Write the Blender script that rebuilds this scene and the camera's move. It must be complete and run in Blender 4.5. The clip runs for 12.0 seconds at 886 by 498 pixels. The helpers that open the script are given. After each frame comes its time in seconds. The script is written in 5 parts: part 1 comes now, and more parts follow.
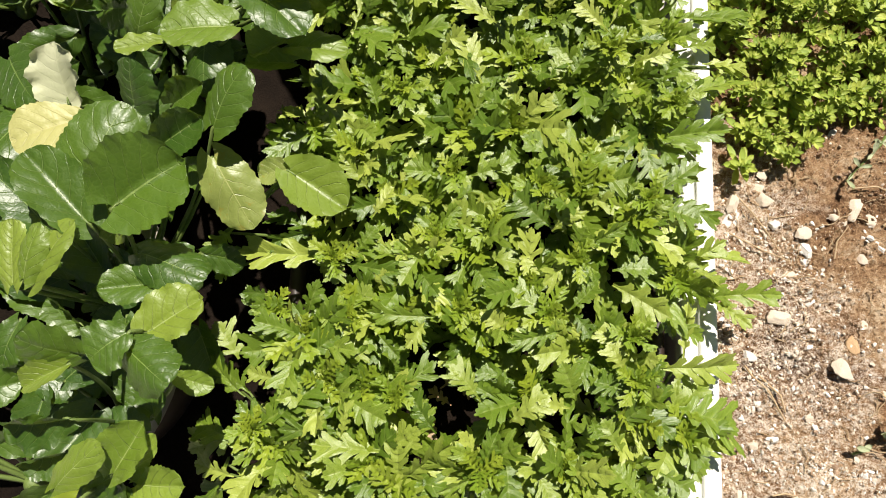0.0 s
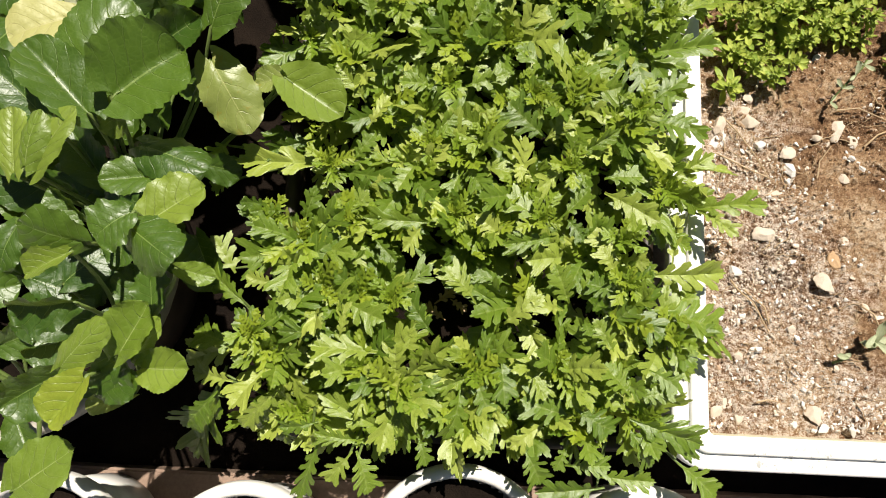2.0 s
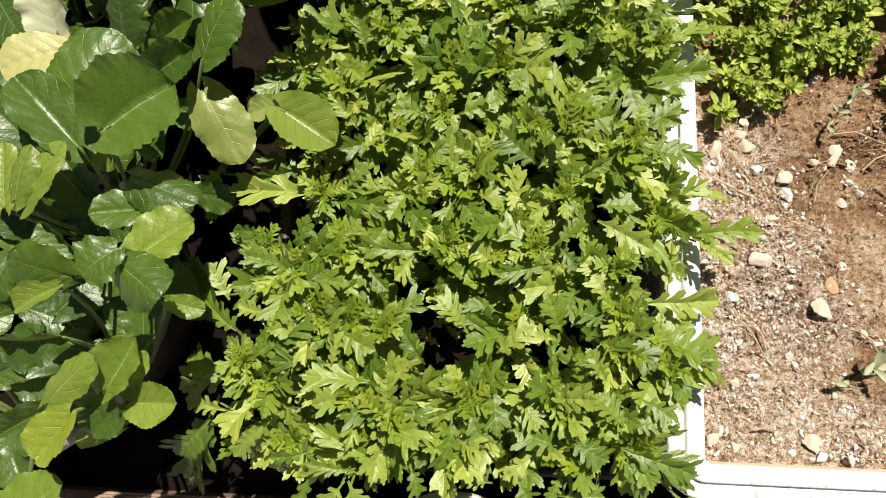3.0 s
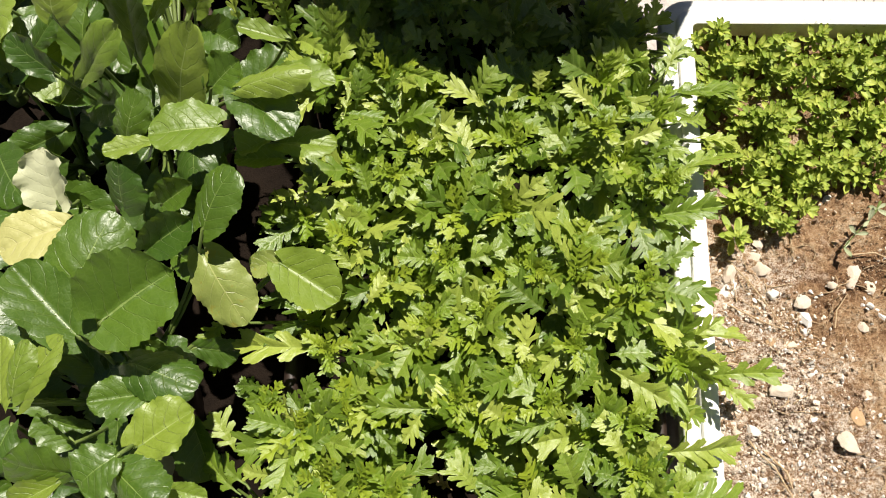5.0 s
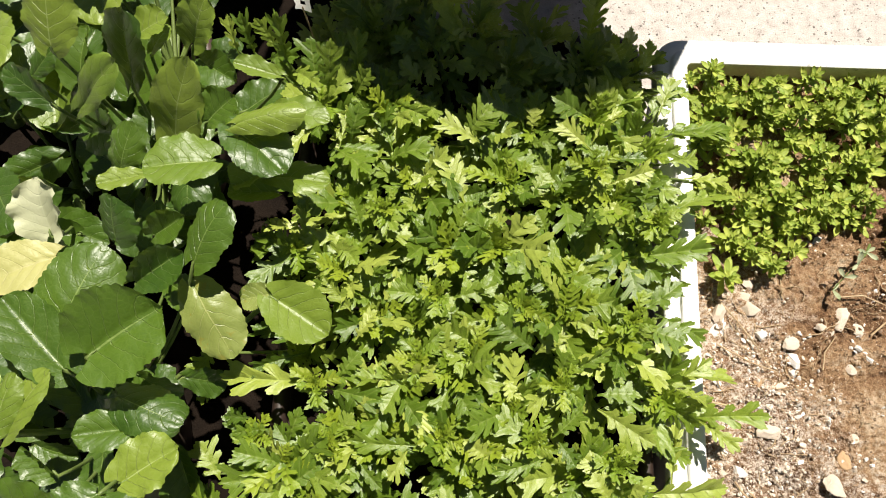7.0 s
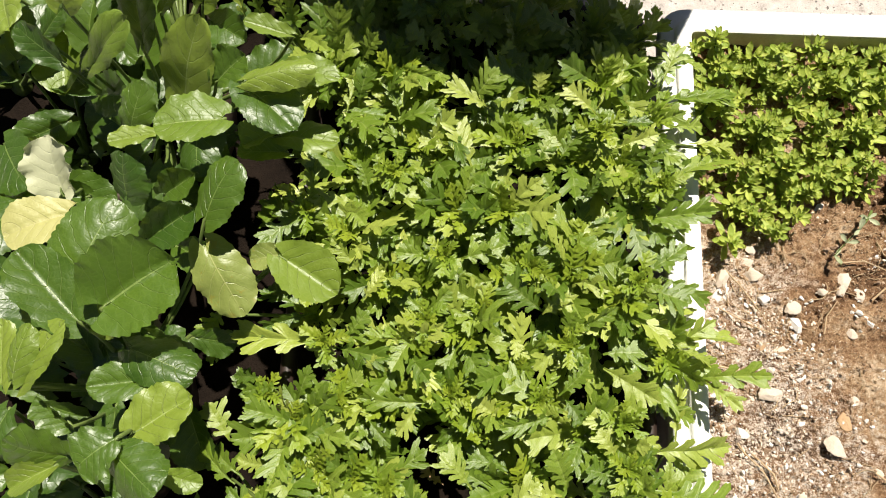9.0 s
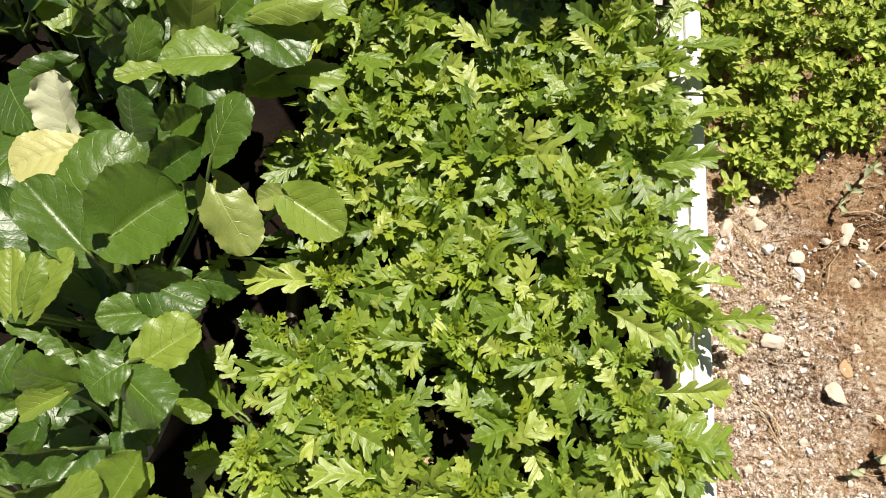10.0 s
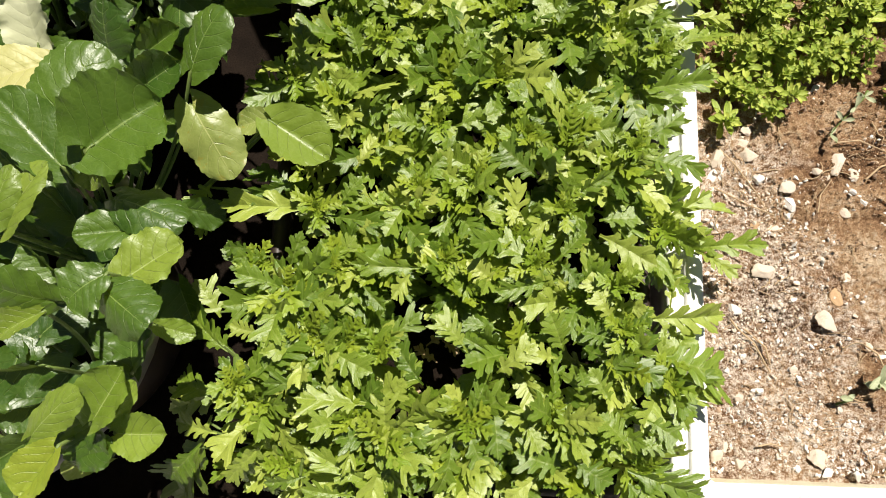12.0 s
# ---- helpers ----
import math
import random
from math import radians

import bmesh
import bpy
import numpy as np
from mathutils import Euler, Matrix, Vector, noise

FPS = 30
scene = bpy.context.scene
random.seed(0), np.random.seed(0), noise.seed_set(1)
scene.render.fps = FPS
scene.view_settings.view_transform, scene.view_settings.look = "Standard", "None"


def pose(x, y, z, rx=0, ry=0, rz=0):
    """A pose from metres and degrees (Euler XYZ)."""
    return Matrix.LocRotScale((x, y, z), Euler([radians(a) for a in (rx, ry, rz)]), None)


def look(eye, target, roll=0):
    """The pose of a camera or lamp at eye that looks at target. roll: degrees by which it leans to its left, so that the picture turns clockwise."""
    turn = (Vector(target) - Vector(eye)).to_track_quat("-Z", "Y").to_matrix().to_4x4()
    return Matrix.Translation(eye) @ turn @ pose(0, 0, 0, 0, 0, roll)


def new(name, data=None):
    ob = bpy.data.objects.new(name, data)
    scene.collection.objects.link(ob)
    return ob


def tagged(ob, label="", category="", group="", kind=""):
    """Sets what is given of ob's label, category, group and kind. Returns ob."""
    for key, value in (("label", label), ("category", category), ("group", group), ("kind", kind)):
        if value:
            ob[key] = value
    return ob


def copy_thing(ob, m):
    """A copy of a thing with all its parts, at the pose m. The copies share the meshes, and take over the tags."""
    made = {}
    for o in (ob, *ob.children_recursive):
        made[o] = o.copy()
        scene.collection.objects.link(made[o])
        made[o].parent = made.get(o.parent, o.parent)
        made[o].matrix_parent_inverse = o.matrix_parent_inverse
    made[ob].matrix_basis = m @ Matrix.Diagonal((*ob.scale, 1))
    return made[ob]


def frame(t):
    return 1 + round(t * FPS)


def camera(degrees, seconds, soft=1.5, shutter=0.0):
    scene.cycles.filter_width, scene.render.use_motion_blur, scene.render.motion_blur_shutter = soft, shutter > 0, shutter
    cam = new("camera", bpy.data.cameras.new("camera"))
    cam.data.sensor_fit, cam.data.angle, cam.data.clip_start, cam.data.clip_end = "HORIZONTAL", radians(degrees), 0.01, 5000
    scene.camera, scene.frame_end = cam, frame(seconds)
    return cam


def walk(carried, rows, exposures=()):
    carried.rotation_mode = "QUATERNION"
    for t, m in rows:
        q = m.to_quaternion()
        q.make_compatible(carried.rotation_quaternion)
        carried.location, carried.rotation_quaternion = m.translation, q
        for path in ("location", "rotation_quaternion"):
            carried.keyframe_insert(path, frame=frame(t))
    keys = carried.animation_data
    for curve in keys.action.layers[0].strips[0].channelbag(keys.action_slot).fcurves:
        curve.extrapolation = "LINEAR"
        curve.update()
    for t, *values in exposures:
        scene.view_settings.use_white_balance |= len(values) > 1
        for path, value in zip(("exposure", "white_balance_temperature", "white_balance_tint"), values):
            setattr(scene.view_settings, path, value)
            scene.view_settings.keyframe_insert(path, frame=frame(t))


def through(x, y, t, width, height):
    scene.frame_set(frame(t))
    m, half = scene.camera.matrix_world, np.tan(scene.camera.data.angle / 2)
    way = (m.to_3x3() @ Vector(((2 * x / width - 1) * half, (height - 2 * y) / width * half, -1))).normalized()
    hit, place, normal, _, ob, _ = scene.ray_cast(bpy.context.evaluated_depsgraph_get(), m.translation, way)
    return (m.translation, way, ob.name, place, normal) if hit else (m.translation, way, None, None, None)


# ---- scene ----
# ---- camera ----
cam = camera(66.0, 12.0, soft=1.0)
PATH = [
    (0, (0.066, 0.112, 0.874), (0.009, 0.513, -1.085), -5.3),
    (0.5, (0.067, 0.08, 0.879), (0.03, 0.472, -1.082), -3.1),
    (1, (0.063, 0.056, 0.878), (0.045, 0.445, -1.084), 0.0),
    (1.5, (0.057, 0.045, 0.872), (0.048, 0.407, -1.095), 1.1),
    (2, (0.057, 0.041, 0.871), (0.055, 0.403, -1.096), 2.3),
    (2.5, (0.067, 0.048, 0.875), (0.036, 0.43, -1.088), -2.0),
    (2.7, (0.07, 0.052, 0.873), (0.044, 0.433, -1.09), -1.2),
    (4.3, (0.069, 0.126, 0.874), (0.016, 0.552, -1.079), -5.7),
    (4.5, (0.068, 0.141, 0.876), (0.0, 0.57, -1.076), -7.2),
    (5, (0.071, 0.168, 0.881), (0.007, 0.639, -1.062), -6.6),
    (5.5, (0.079, 0.189, 0.883), (0.042, 0.692, -1.053), -2.5),
    (6, (0.09, 0.196, 0.883), (0.048, 0.695, -1.053), -3.0),
    (6.5, (0.087, 0.191, 0.883), (0.044, 0.689, -1.053), -2.3),
    (7, (0.077, 0.189, 0.889), (0.018, 0.693, -1.046), -4.2),
    (9, (0.069, 0.16, 0.888), (0.019, 0.642, -1.052), -3.4),
    (9.5, (0.066, 0.144, 0.885), (0.015, 0.59, -1.064), -4.1),
    (10, (0.064, 0.124, 0.881), (0.02, 0.556, -1.071), -3.0),
    (10.5, (0.055, 0.103, 0.878), (0.035, 0.523, -1.078), 0.8),
    (11, (0.054, 0.088, 0.87), (0.049, 0.502, -1.086), 2.7),
    (11.5, (0.053, 0.076, 0.866), (0.05, 0.472, -1.095), 2.9),
    (12, (0.063, 0.08, 0.859), (0.064, 0.455, -1.106), 2.3),
]
walk(cam, [(t, look(eye, target, roll)) for t, eye, target, roll in PATH],
     exposures=((0, 0.76), (1.0, 0.74), (1.8, 0.66), (2.7, 0.66), (4.3, 0.76), (7.2, 0.80), (9.0, 0.78), (12.0, 0.76)))

# ---- world, sun, exposure ----
SUN_EL, SUN_AZ = radians(66), radians(26)      # azimuth from +y, positive towards +x
to_sun = Vector((math.sin(SUN_AZ) * math.cos(SUN_EL), math.cos(SUN_AZ) * math.cos(SUN_EL), math.sin(SUN_EL)))
world = bpy.data.worlds.new("sky")
scene.world = world
world.use_nodes = True
sky = world.node_tree.nodes.new("ShaderNodeTexSky")
sky.sky_type, sky.sun_disc, sky.sun_elevation, sky.sun_rotation = "NISHITA", False, SUN_EL, SUN_AZ
backing = world.node_tree.nodes["Background"]
backing.inputs["Strength"].default_value = 0.020
world.node_tree.links.new(sky.outputs[0], backing.inputs["Color"])
sun = new("sun", bpy.data.lights.new("sun", "SUN"))
sun.data.energy, sun.data.angle, sun.data.color = 5.0, radians(0.53), (1.0, 0.93, 0.82)
sun.matrix_world = look(to_sun * 6, (0, 0, 0))


# ---- materials ----
def nodes_of(name):
    m = bpy.data.materials.new(name)
    m.use_nodes = True
    return m, m.node_tree, m.node_tree.nodes["Principled BSDF"]


def add(tree, kind, **inputs):
    n = tree.nodes.new(kind)
    for key, value in inputs.items():
        n.inputs[key].default_value = value
    return n


def math_node(tree, op, a, b=None, clamp=False):
    n = tree.nodes.new("ShaderNodeMath")
    n.operation, n.use_clamp = op, clamp
    for i, v in enumerate((a, b)):
        if v is None:
            continue
        if isinstance(v, (int, float)):
            n.inputs[i].default_value = v
        else:
            tree.links.new(v, n.inputs[i])
    return n.outputs[0]


def mix_color(tree, fac, a, b):
    n = tree.nodes.new("ShaderNodeMix")
    n.data_type = "RGBA"
    for socket, v in ((n.inputs[0], fac), (n.inputs[6], a), (n.inputs[7], b)):
        if isinstance(v, (int, float)):
            socket.default_value = v
        elif isinstance(v, tuple):
            socket.default_value = (*v, 1)
        else:
            tree.links.new(v, socket)
    return n.outputs[2]


def noise_of(tree, coords, scale, detail=4, rough=0.6):
    n = add(tree, "ShaderNodeTexNoise", Scale=scale, Detail=detail, Roughness=rough)
    if coords is not None:
        tree.links.new(coords, n.inputs["Vector"])
    return n.outputs["Fac"]


def ramp(tree, fac, stops):
    n = tree.nodes.new("ShaderNodeValToRGB")
    while len(n.color_ramp.elements) < len(stops):
        n.color_ramp.elements.new(0.5)
    for e, (at, color) in zip(n.color_ramp.elements, stops):
        e.position, e.color = at, (*color, 1)
    tree.links.new(fac, n.inputs[0])
    return n.outputs[0]


def bump(tree, shader, height, strength, distance):
    n = add(tree, "ShaderNodeBump", Strength=strength, Distance=distance)
    tree.links.new(height, n.inputs["Height"])
    tree.links.new(n.outputs[0], shader.inputs["Normal"])
    return n.outputs[0]


def rough_surface(name, stops, scale, roughness, relief=0.3, distance=0.002, fine=6.0, obj=True):
    """Two scales of noise for colour and relief."""
    m, t, p = nodes_of(name)
    co = t.nodes.new("ShaderNodeTexCoord").outputs["Object"] if obj else t.nodes.new("ShaderNodeNewGeometry").outputs["Position"]
    big, small = noise_of(t, co, scale), noise_of(t, co, scale * fine, 6, 0.7)
    fac = math_node(t, "ADD", math_node(t, "MULTIPLY", big, 0.6), math_node(t, "MULTIPLY", small, 0.4))
    t.links.new(ramp(t, fac, stops), p.inputs["Base Color"])
    p.inputs["Roughness"].default_value = roughness
    p.inputs["Specular IOR Level"].default_value = 0.5 if roughness < 0.8 else 0.12
    bump(t, p, small, relief, distance)
    return m


def leaf_material(name, tones, vein_color, vein=0.0, side=5.0, gloss=0.4, through=0.3, spots=None, speck=160.0, shine=0.65, relief=0.55):
    """A leaf: two tones by plant and leaf, pale veins along its own length, relief, and light shining through."""
    m, t, p = nodes_of(name)
    out = t.nodes["Material Output"]
    uv = t.nodes.new("ShaderNodeUVMap").outputs[0]
    sep = t.nodes.new("ShaderNodeSeparateXYZ")
    t.links.new(uv, sep.inputs[0])
    u, v = sep.outputs[0], math_node(t, "ABSOLUTE", sep.outputs[1])
    info = t.nodes.new("ShaderNodeObjectInfo")
    co = t.nodes.new("ShaderNodeTexCoord").outputs["Object"]
    blotch, grain = noise_of(t, co, 45.0, 3), noise_of(t, co, speck, 4, 0.7)
    fac = math_node(t, "ADD", math_node(t, "MULTIPLY", info.outputs["Random"], 0.65), math_node(t, "MULTIPLY", blotch, 0.5), True)
    color = ramp(t, fac, tones)
    color = mix_color(t, math_node(t, "MULTIPLY", grain, 0.25), color, tones[0][1])
    height = math_node(t, "MULTIPLY", grain, 0.35)
    if vein:
        mid = math_node(t, "LESS_THAN", v, math_node(t, "MULTIPLY", math_node(t, "SUBTRACT", 1.08, u), 0.030))
        wob = math_node(t, "MULTIPLY", math_node(t, "SUBTRACT", blotch, 0.5), 0.16)
        bow = math_node(t, "MULTIPLY", math_node(t, "POWER", v, 1.3), 0.42)
        run = math_node(t, "ADD", math_node(t, "SUBTRACT", u, bow), wob)
        cell = math_node(t, "ABSOLUTE", math_node(t, "SUBTRACT", math_node(t, "FRACT", math_node(t, "MULTIPLY", run, side)), 0.5))
        line = math_node(t, "MULTIPLY", math_node(t, "SUBTRACT", 1.0, math_node(t, "MULTIPLY", cell, 24.0), True), math_node(t, "SUBTRACT", 1.1, v))
        net = t.nodes.new("ShaderNodeTexVoronoi")
        net.feature = "DISTANCE_TO_EDGE"
        net.inputs["Scale"].default_value = 210.0
        t.links.new(co, net.inputs["Vector"])
        mesh_line = math_node(t, "MULTIPLY", math_node(t, "SUBTRACT", 1.0, math_node(t, "MULTIPLY", net.outputs["Distance"], 9.0), True), 0.13)
        main = math_node(t, "MAXIMUM", mid, line)
        veins = math_node(t, "MAXIMUM", main, mesh_line)
        color = mix_color(t, math_node(t, "MULTIPLY", veins, vein), color, vein_color)
        quilt = math_node(t, "ADD", math_node(t, "MULTIPLY", noise_of(t, co, 70.0, 3), 0.45), math_node(t, "MULTIPLY", math_node(t, "MULTIPLY", net.outputs["Distance"], 5.0, True), 0.07))
        height = math_node(t, "SUBTRACT", math_node(t, "ADD", height, quilt), math_node(t, "MULTIPLY", main, 0.65))
    else:
        off = math_node(t, "ABSOLUTE", math_node(t, "SUBTRACT", u, 0.5))
        lobe = math_node(t, "MULTIPLY", math_node(t, "SUBTRACT", 1.0, math_node(t, "MULTIPLY", off, 14.0), True), math_node(t, "LESS_THAN", v, 0.85))
        mid = math_node(t, "MAXIMUM", math_node(t, "SUBTRACT", 1.0, math_node(t, "MULTIPLY", v, 7.0), True), math_node(t, "MULTIPLY", lobe, 0.7))
        color = mix_color(t, math_node(t, "MULTIPLY", mid, 0.34), color, vein_color)
        height = math_node(t, "SUBTRACT", math_node(t, "ADD", height, math_node(t, "MULTIPLY", noise_of(t, co, 9.0, 3), 1.3)), math_node(t, "MULTIPLY", mid, 0.5))
    if spots:
        color = mix_color(t, math_node(t, "GREATER_THAN", noise_of(t, co, 70.0, 5, 0.7), 0.60), color, spots)
    t.links.new(color, p.inputs["Base Color"])
    p.inputs["Roughness"].default_value = gloss
    p.inputs["Specular IOR Level"].default_value = shine
    normal = bump(t, p, height, relief, 0.0014 if vein else 0.0009)
    trans = t.nodes.new("ShaderNodeBsdfTranslucent")
    bright = mix_color(t, 0.55, color, (0.36, 0.48, 0.04))
    t.links.new(bright, trans.inputs["Color"])
    t.links.new(normal, trans.inputs["Normal"])
    mixer = add(t, "ShaderNodeMixShader", Fac=through)
    t.links.new(p.outputs[0], mixer.inputs[1])
    t.links.new(trans.outputs[0], mixer.inputs[2])
    t.links.new(mixer.outputs[0], out.inputs["Surface"])
    return m


# green and light partly paint shade and sun into the leaf colour
RADISH = {
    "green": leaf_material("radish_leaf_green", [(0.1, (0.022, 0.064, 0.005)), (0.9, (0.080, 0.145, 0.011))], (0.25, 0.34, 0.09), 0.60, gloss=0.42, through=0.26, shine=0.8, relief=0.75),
    "light": leaf_material("radish_leaf_light_sunlit_green", [(0.1, (0.100, 0.172, 0.013)), (0.9, (0.210, 0.278, 0.034))], (0.40, 0.48, 0.18), 0.56, gloss=0.44, through=0.27, shine=0.7, relief=0.75),
    "yellow": leaf_material("radish_leaf_yellow", [(0.1, (0.38, 0.38, 0.12)), (0.9, (0.52, 0.49, 0.20))], (0.55, 0.50, 0.25), 0.4, gloss=0.5),
    "yellowing": leaf_material("radish_leaf_yellowing", [(0.2, (0.206, 0.261, 0.060)), (0.8, (0.332, 0.360, 0.100))], (0.5, 0.52, 0.2), 0.6, gloss=0.42, spots=(0.26, 0.26, 0.05)),
    "turning": leaf_material("radish_leaf_turning", [(0.2, (0.18, 0.29, 0.03)), (0.9, (0.40, 0.43, 0.05))], (0.16, 0.24, 0.02), 0.6, gloss=0.42, through=0.45),
    "wilted": leaf_material("radish_leaf_wilted", [(0.1, (0.50, 0.52, 0.33)), (0.9, (0.68, 0.68, 0.48))], (0.62, 0.64, 0.42), 0.6, gloss=0.6),
}
DAISY_LEAF = leaf_material("crown_daisy_leaf", [(0.10, (0.050, 0.110, 0.009)), (0.55, (0.170, 0.256, 0.022)), (1.0, (0.490, 0.550, 0.105))], (0.36, 0.43, 0.12), gloss=0.37, through=0.30, shine=0.8)
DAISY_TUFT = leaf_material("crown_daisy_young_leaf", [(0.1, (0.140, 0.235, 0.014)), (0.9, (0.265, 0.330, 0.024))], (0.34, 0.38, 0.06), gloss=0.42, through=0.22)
STONECROP = leaf_material("stonecrop_leaf", [(0.1, (0.180, 0.290, 0.034)), (0.9, (0.510, 0.555, 0.105))], (0.36, 0.44, 0.12), gloss=0.45, through=0.25, speck=400.0, shine=0.5)
STEM = rough_surface("green_stem", [(0.3, (0.08, 0.125, 0.025)), (0.7, (0.15, 0.20, 0.05))], 60.0, 0.5)
DRY = rough_surface("dry_stalk", [(0.3, (0.30, 0.20, 0.11)), (0.7, (0.55, 0.43, 0.28))], 80.0, 0.85)
FOAM = rough_surface("white_styrofoam", [(0.30, (0.60, 0.57, 0.50)), (0.40, (0.80, 0.79, 0.75)), (0.7, (0.86, 0.86, 0.84))], 9.0, 0.75, 0.25, 0.0008, 45.0)
foam_tree = FOAM.node_tree
foam_co = foam_tree.nodes.new("ShaderNodeTexCoord").outputs["Object"]
foam_paint = foam_tree.nodes["Principled BSDF"].inputs["Base Color"]
mould = math_node(foam_tree, "MULTIPLY", math_node(foam_tree, "GREATER_THAN", noise_of(foam_tree, foam_co, 190.0, 4, 0.6), 0.60), math_node(foam_tree, "GREATER_THAN", noise_of(foam_tree, foam_co, 8.0, 2), 0.54))
foam_tree.links.new(mix_color(foam_tree, math_node(foam_tree, "MULTIPLY", mould, 0.5), foam_paint.links[0].from_socket, (0.13, 0.12, 0.10)), foam_paint)
GRIME = rough_surface("grimy_styrofoam", [(0.34, (0.16, 0.13, 0.08)), (0.41, (0.60, 0.54, 0.38)), (0.66, (0.80, 0.76, 0.62))], 16.0, 0.85, 0.4, 0.0008, 20.0)


def soil_material(name):
    """Brown crumbly earth with pale mineral dust in loose patches."""
    m, t, p = nodes_of(name)
    co = t.nodes.new("ShaderNodeNewGeometry").outputs["Position"]
    patch, crumb, grain = noise_of(t, co, 11.0, 4), noise_of(t, co, 120.0, 6, 0.75), noise_of(t, co, 520.0, 5, 0.8)
    fac = math_node(t, "ADD", math_node(t, "ADD", math_node(t, "MULTIPLY", patch, 0.40), math_node(t, "MULTIPLY", crumb, 0.36)), math_node(t, "MULTIPLY", grain, 0.24))
    earth = ramp(t, fac, [(0.40, (0.080, 0.044, 0.024)), (0.465, (0.235, 0.130, 0.068)), (0.525, (0.42, 0.275, 0.155)), (0.585, (0.62, 0.49, 0.35))])
    across = t.nodes.new("ShaderNodeSeparateXYZ")
    t.links.new(co, across.inputs[0])
    rimward = math_node(t, "ADD", math_node(t, "MULTIPLY", math_node(t, "SUBTRACT", 0.42, across.outputs[0]), 1.8), math_node(t, "MULTIPLY", math_node(t, "SUBTRACT", 0.20, across.outputs[1]), 0.95))
    dusty = math_node(t, "MULTIPLY", math_node(t, "SUBTRACT", math_node(t, "ADD", noise_of(t, co, 17.0, 3), rimward), 0.37), 6.0, True)
    fleck = math_node(t, "MULTIPLY", math_node(t, "SUBTRACT", math_node(t, "ADD", math_node(t, "MULTIPLY", crumb, 0.5), math_node(t, "MULTIPLY", grain, 0.5)), 0.47), 11.0, True)
    t.links.new(mix_color(t, math_node(t, "MULTIPLY", math_node(t, "MULTIPLY", dusty, fleck), 0.9), earth, (0.74, 0.65, 0.56)), p.inputs["Base Color"])
    p.inputs["Roughness"].default_value = 0.95
    p.inputs["Specular IOR Level"].default_value = 0.15
    bump(t, p, math_node(t, "ADD", crumb, math_node(t, "MULTIPLY", grain, 0.6)), 1.0, 0.005)
    return m


SOIL = soil_material("sandy_soil")
# soil colour pushed near black; it carries the shade under leaves and planters
SHADE_DARK_SOIL = rough_surface("shade_darkened_soil", [(0.3, (0.005, 0.0036, 0.0028)), (0.7, (0.017, 0.0115, 0.008))], 30.0, 0.95, 0.9, 0.003, 12.0)
SHADE_DARK_SOIL.node_tree.nodes["Principled BSDF"].inputs["Specular IOR Level"].default_value = 0.08
CONCRETE = rough_surface("sunlit_concrete", [(0.34, (0.24, 0.214, 0.195)), (0.43, (0.42, 0.382, 0.352)), (0.55, (0.50, 0.460, 0.428)), (0.65, (0.60, 0.556, 0.52))], 70.0, 0.9, 1.0, 0.002, 6.0)
BROWN_PLASTIC = rough_surface("brown_plastic", [(0.3, (0.020, 0.012, 0.009)), (0.7, (0.036, 0.022, 0.016))], 14.0, 0.5, 0.15, 0.0006, 14.0)
# pot plastic darkened as in shade, then the paler tone of the lit rim
SHADED_PLASTIC = rough_surface("shaded_grey_brown_plastic", [(0.3, (0.045, 0.030, 0.022)), (0.7, (0.075, 0.052, 0.039))], 14.0, 0.5, 0.15, 0.0006, 14.0)
PALE_PLASTIC = rough_surface("pale_grey_plastic", [(0.3, (0.28, 0.25, 0.21)), (0.7, (0.40, 0.37, 0.32))], 14.0, 0.5, 0.15, 0.0006, 14.0)
WHITE_PLASTIC = rough_surface("white_plastic", [(0.3, (0.70, 0.67, 0.61)), (0.6, (0.82, 0.80, 0.76))], 20.0, 0.42, 0.1, 0.0004, 16.0)
BOARD = rough_surface("weathered_board", [(0.3, (0.17, 0.11, 0.08)), (0.6, (0.30, 0.215, 0.165)), (0.8, (0.38, 0.29, 0.23))], 11.0, 0.85, 0.5, 0.001, 18.0)


def stone_material(name, low, high):
    m, t, p = nodes_of(name)
    co = t.nodes.new("ShaderNodeTexCoord").outputs["Object"]
    g = t.nodes.new("ShaderNodeNewGeometry")
    fac = math_node(t, "ADD", math_node(t, "MULTIPLY", noise_of(t, co, 130.0, 5, 0.7), 0.7), math_node(t, "MULTIPLY", g.outputs["Random Per Island"], 0.35))
    t.links.new(ramp(t, fac, [(0.25, low), (0.8, high)]), p.inputs["Base Color"])
    p.inputs["Roughness"].default_value = 0.9
    bump(t, p, noise_of(t, co, 420.0, 4), 0.5, 0.0008)
    return m


CLOD = stone_material("soil_clod", (0.105, 0.060, 0.030), (0.39, 0.265, 0.155))
STONES = {
    "clod": CLOD,
    "earthy": stone_material("dried_clod", (0.15, 0.088, 0.050), (0.46, 0.33, 0.225)),
    "white": stone_material("white_stone", (0.50, 0.46, 0.42), (0.86, 0.84, 0.80)),
    "pale": stone_material("pale_stone", (0.44, 0.355, 0.27), (0.82, 0.73, 0.62)),
    "tan": stone_material("tan_stone", (0.25, 0.165, 0.095), (0.60, 0.465, 0.325)),
    "grey": stone_material("grey_grit", (0.07, 0.06, 0.055), (0.38, 0.34, 0.31)),
    "rust": stone_material("rusty_stone", (0.36, 0.22, 0.11), (0.60, 0.43, 0.26)),
}


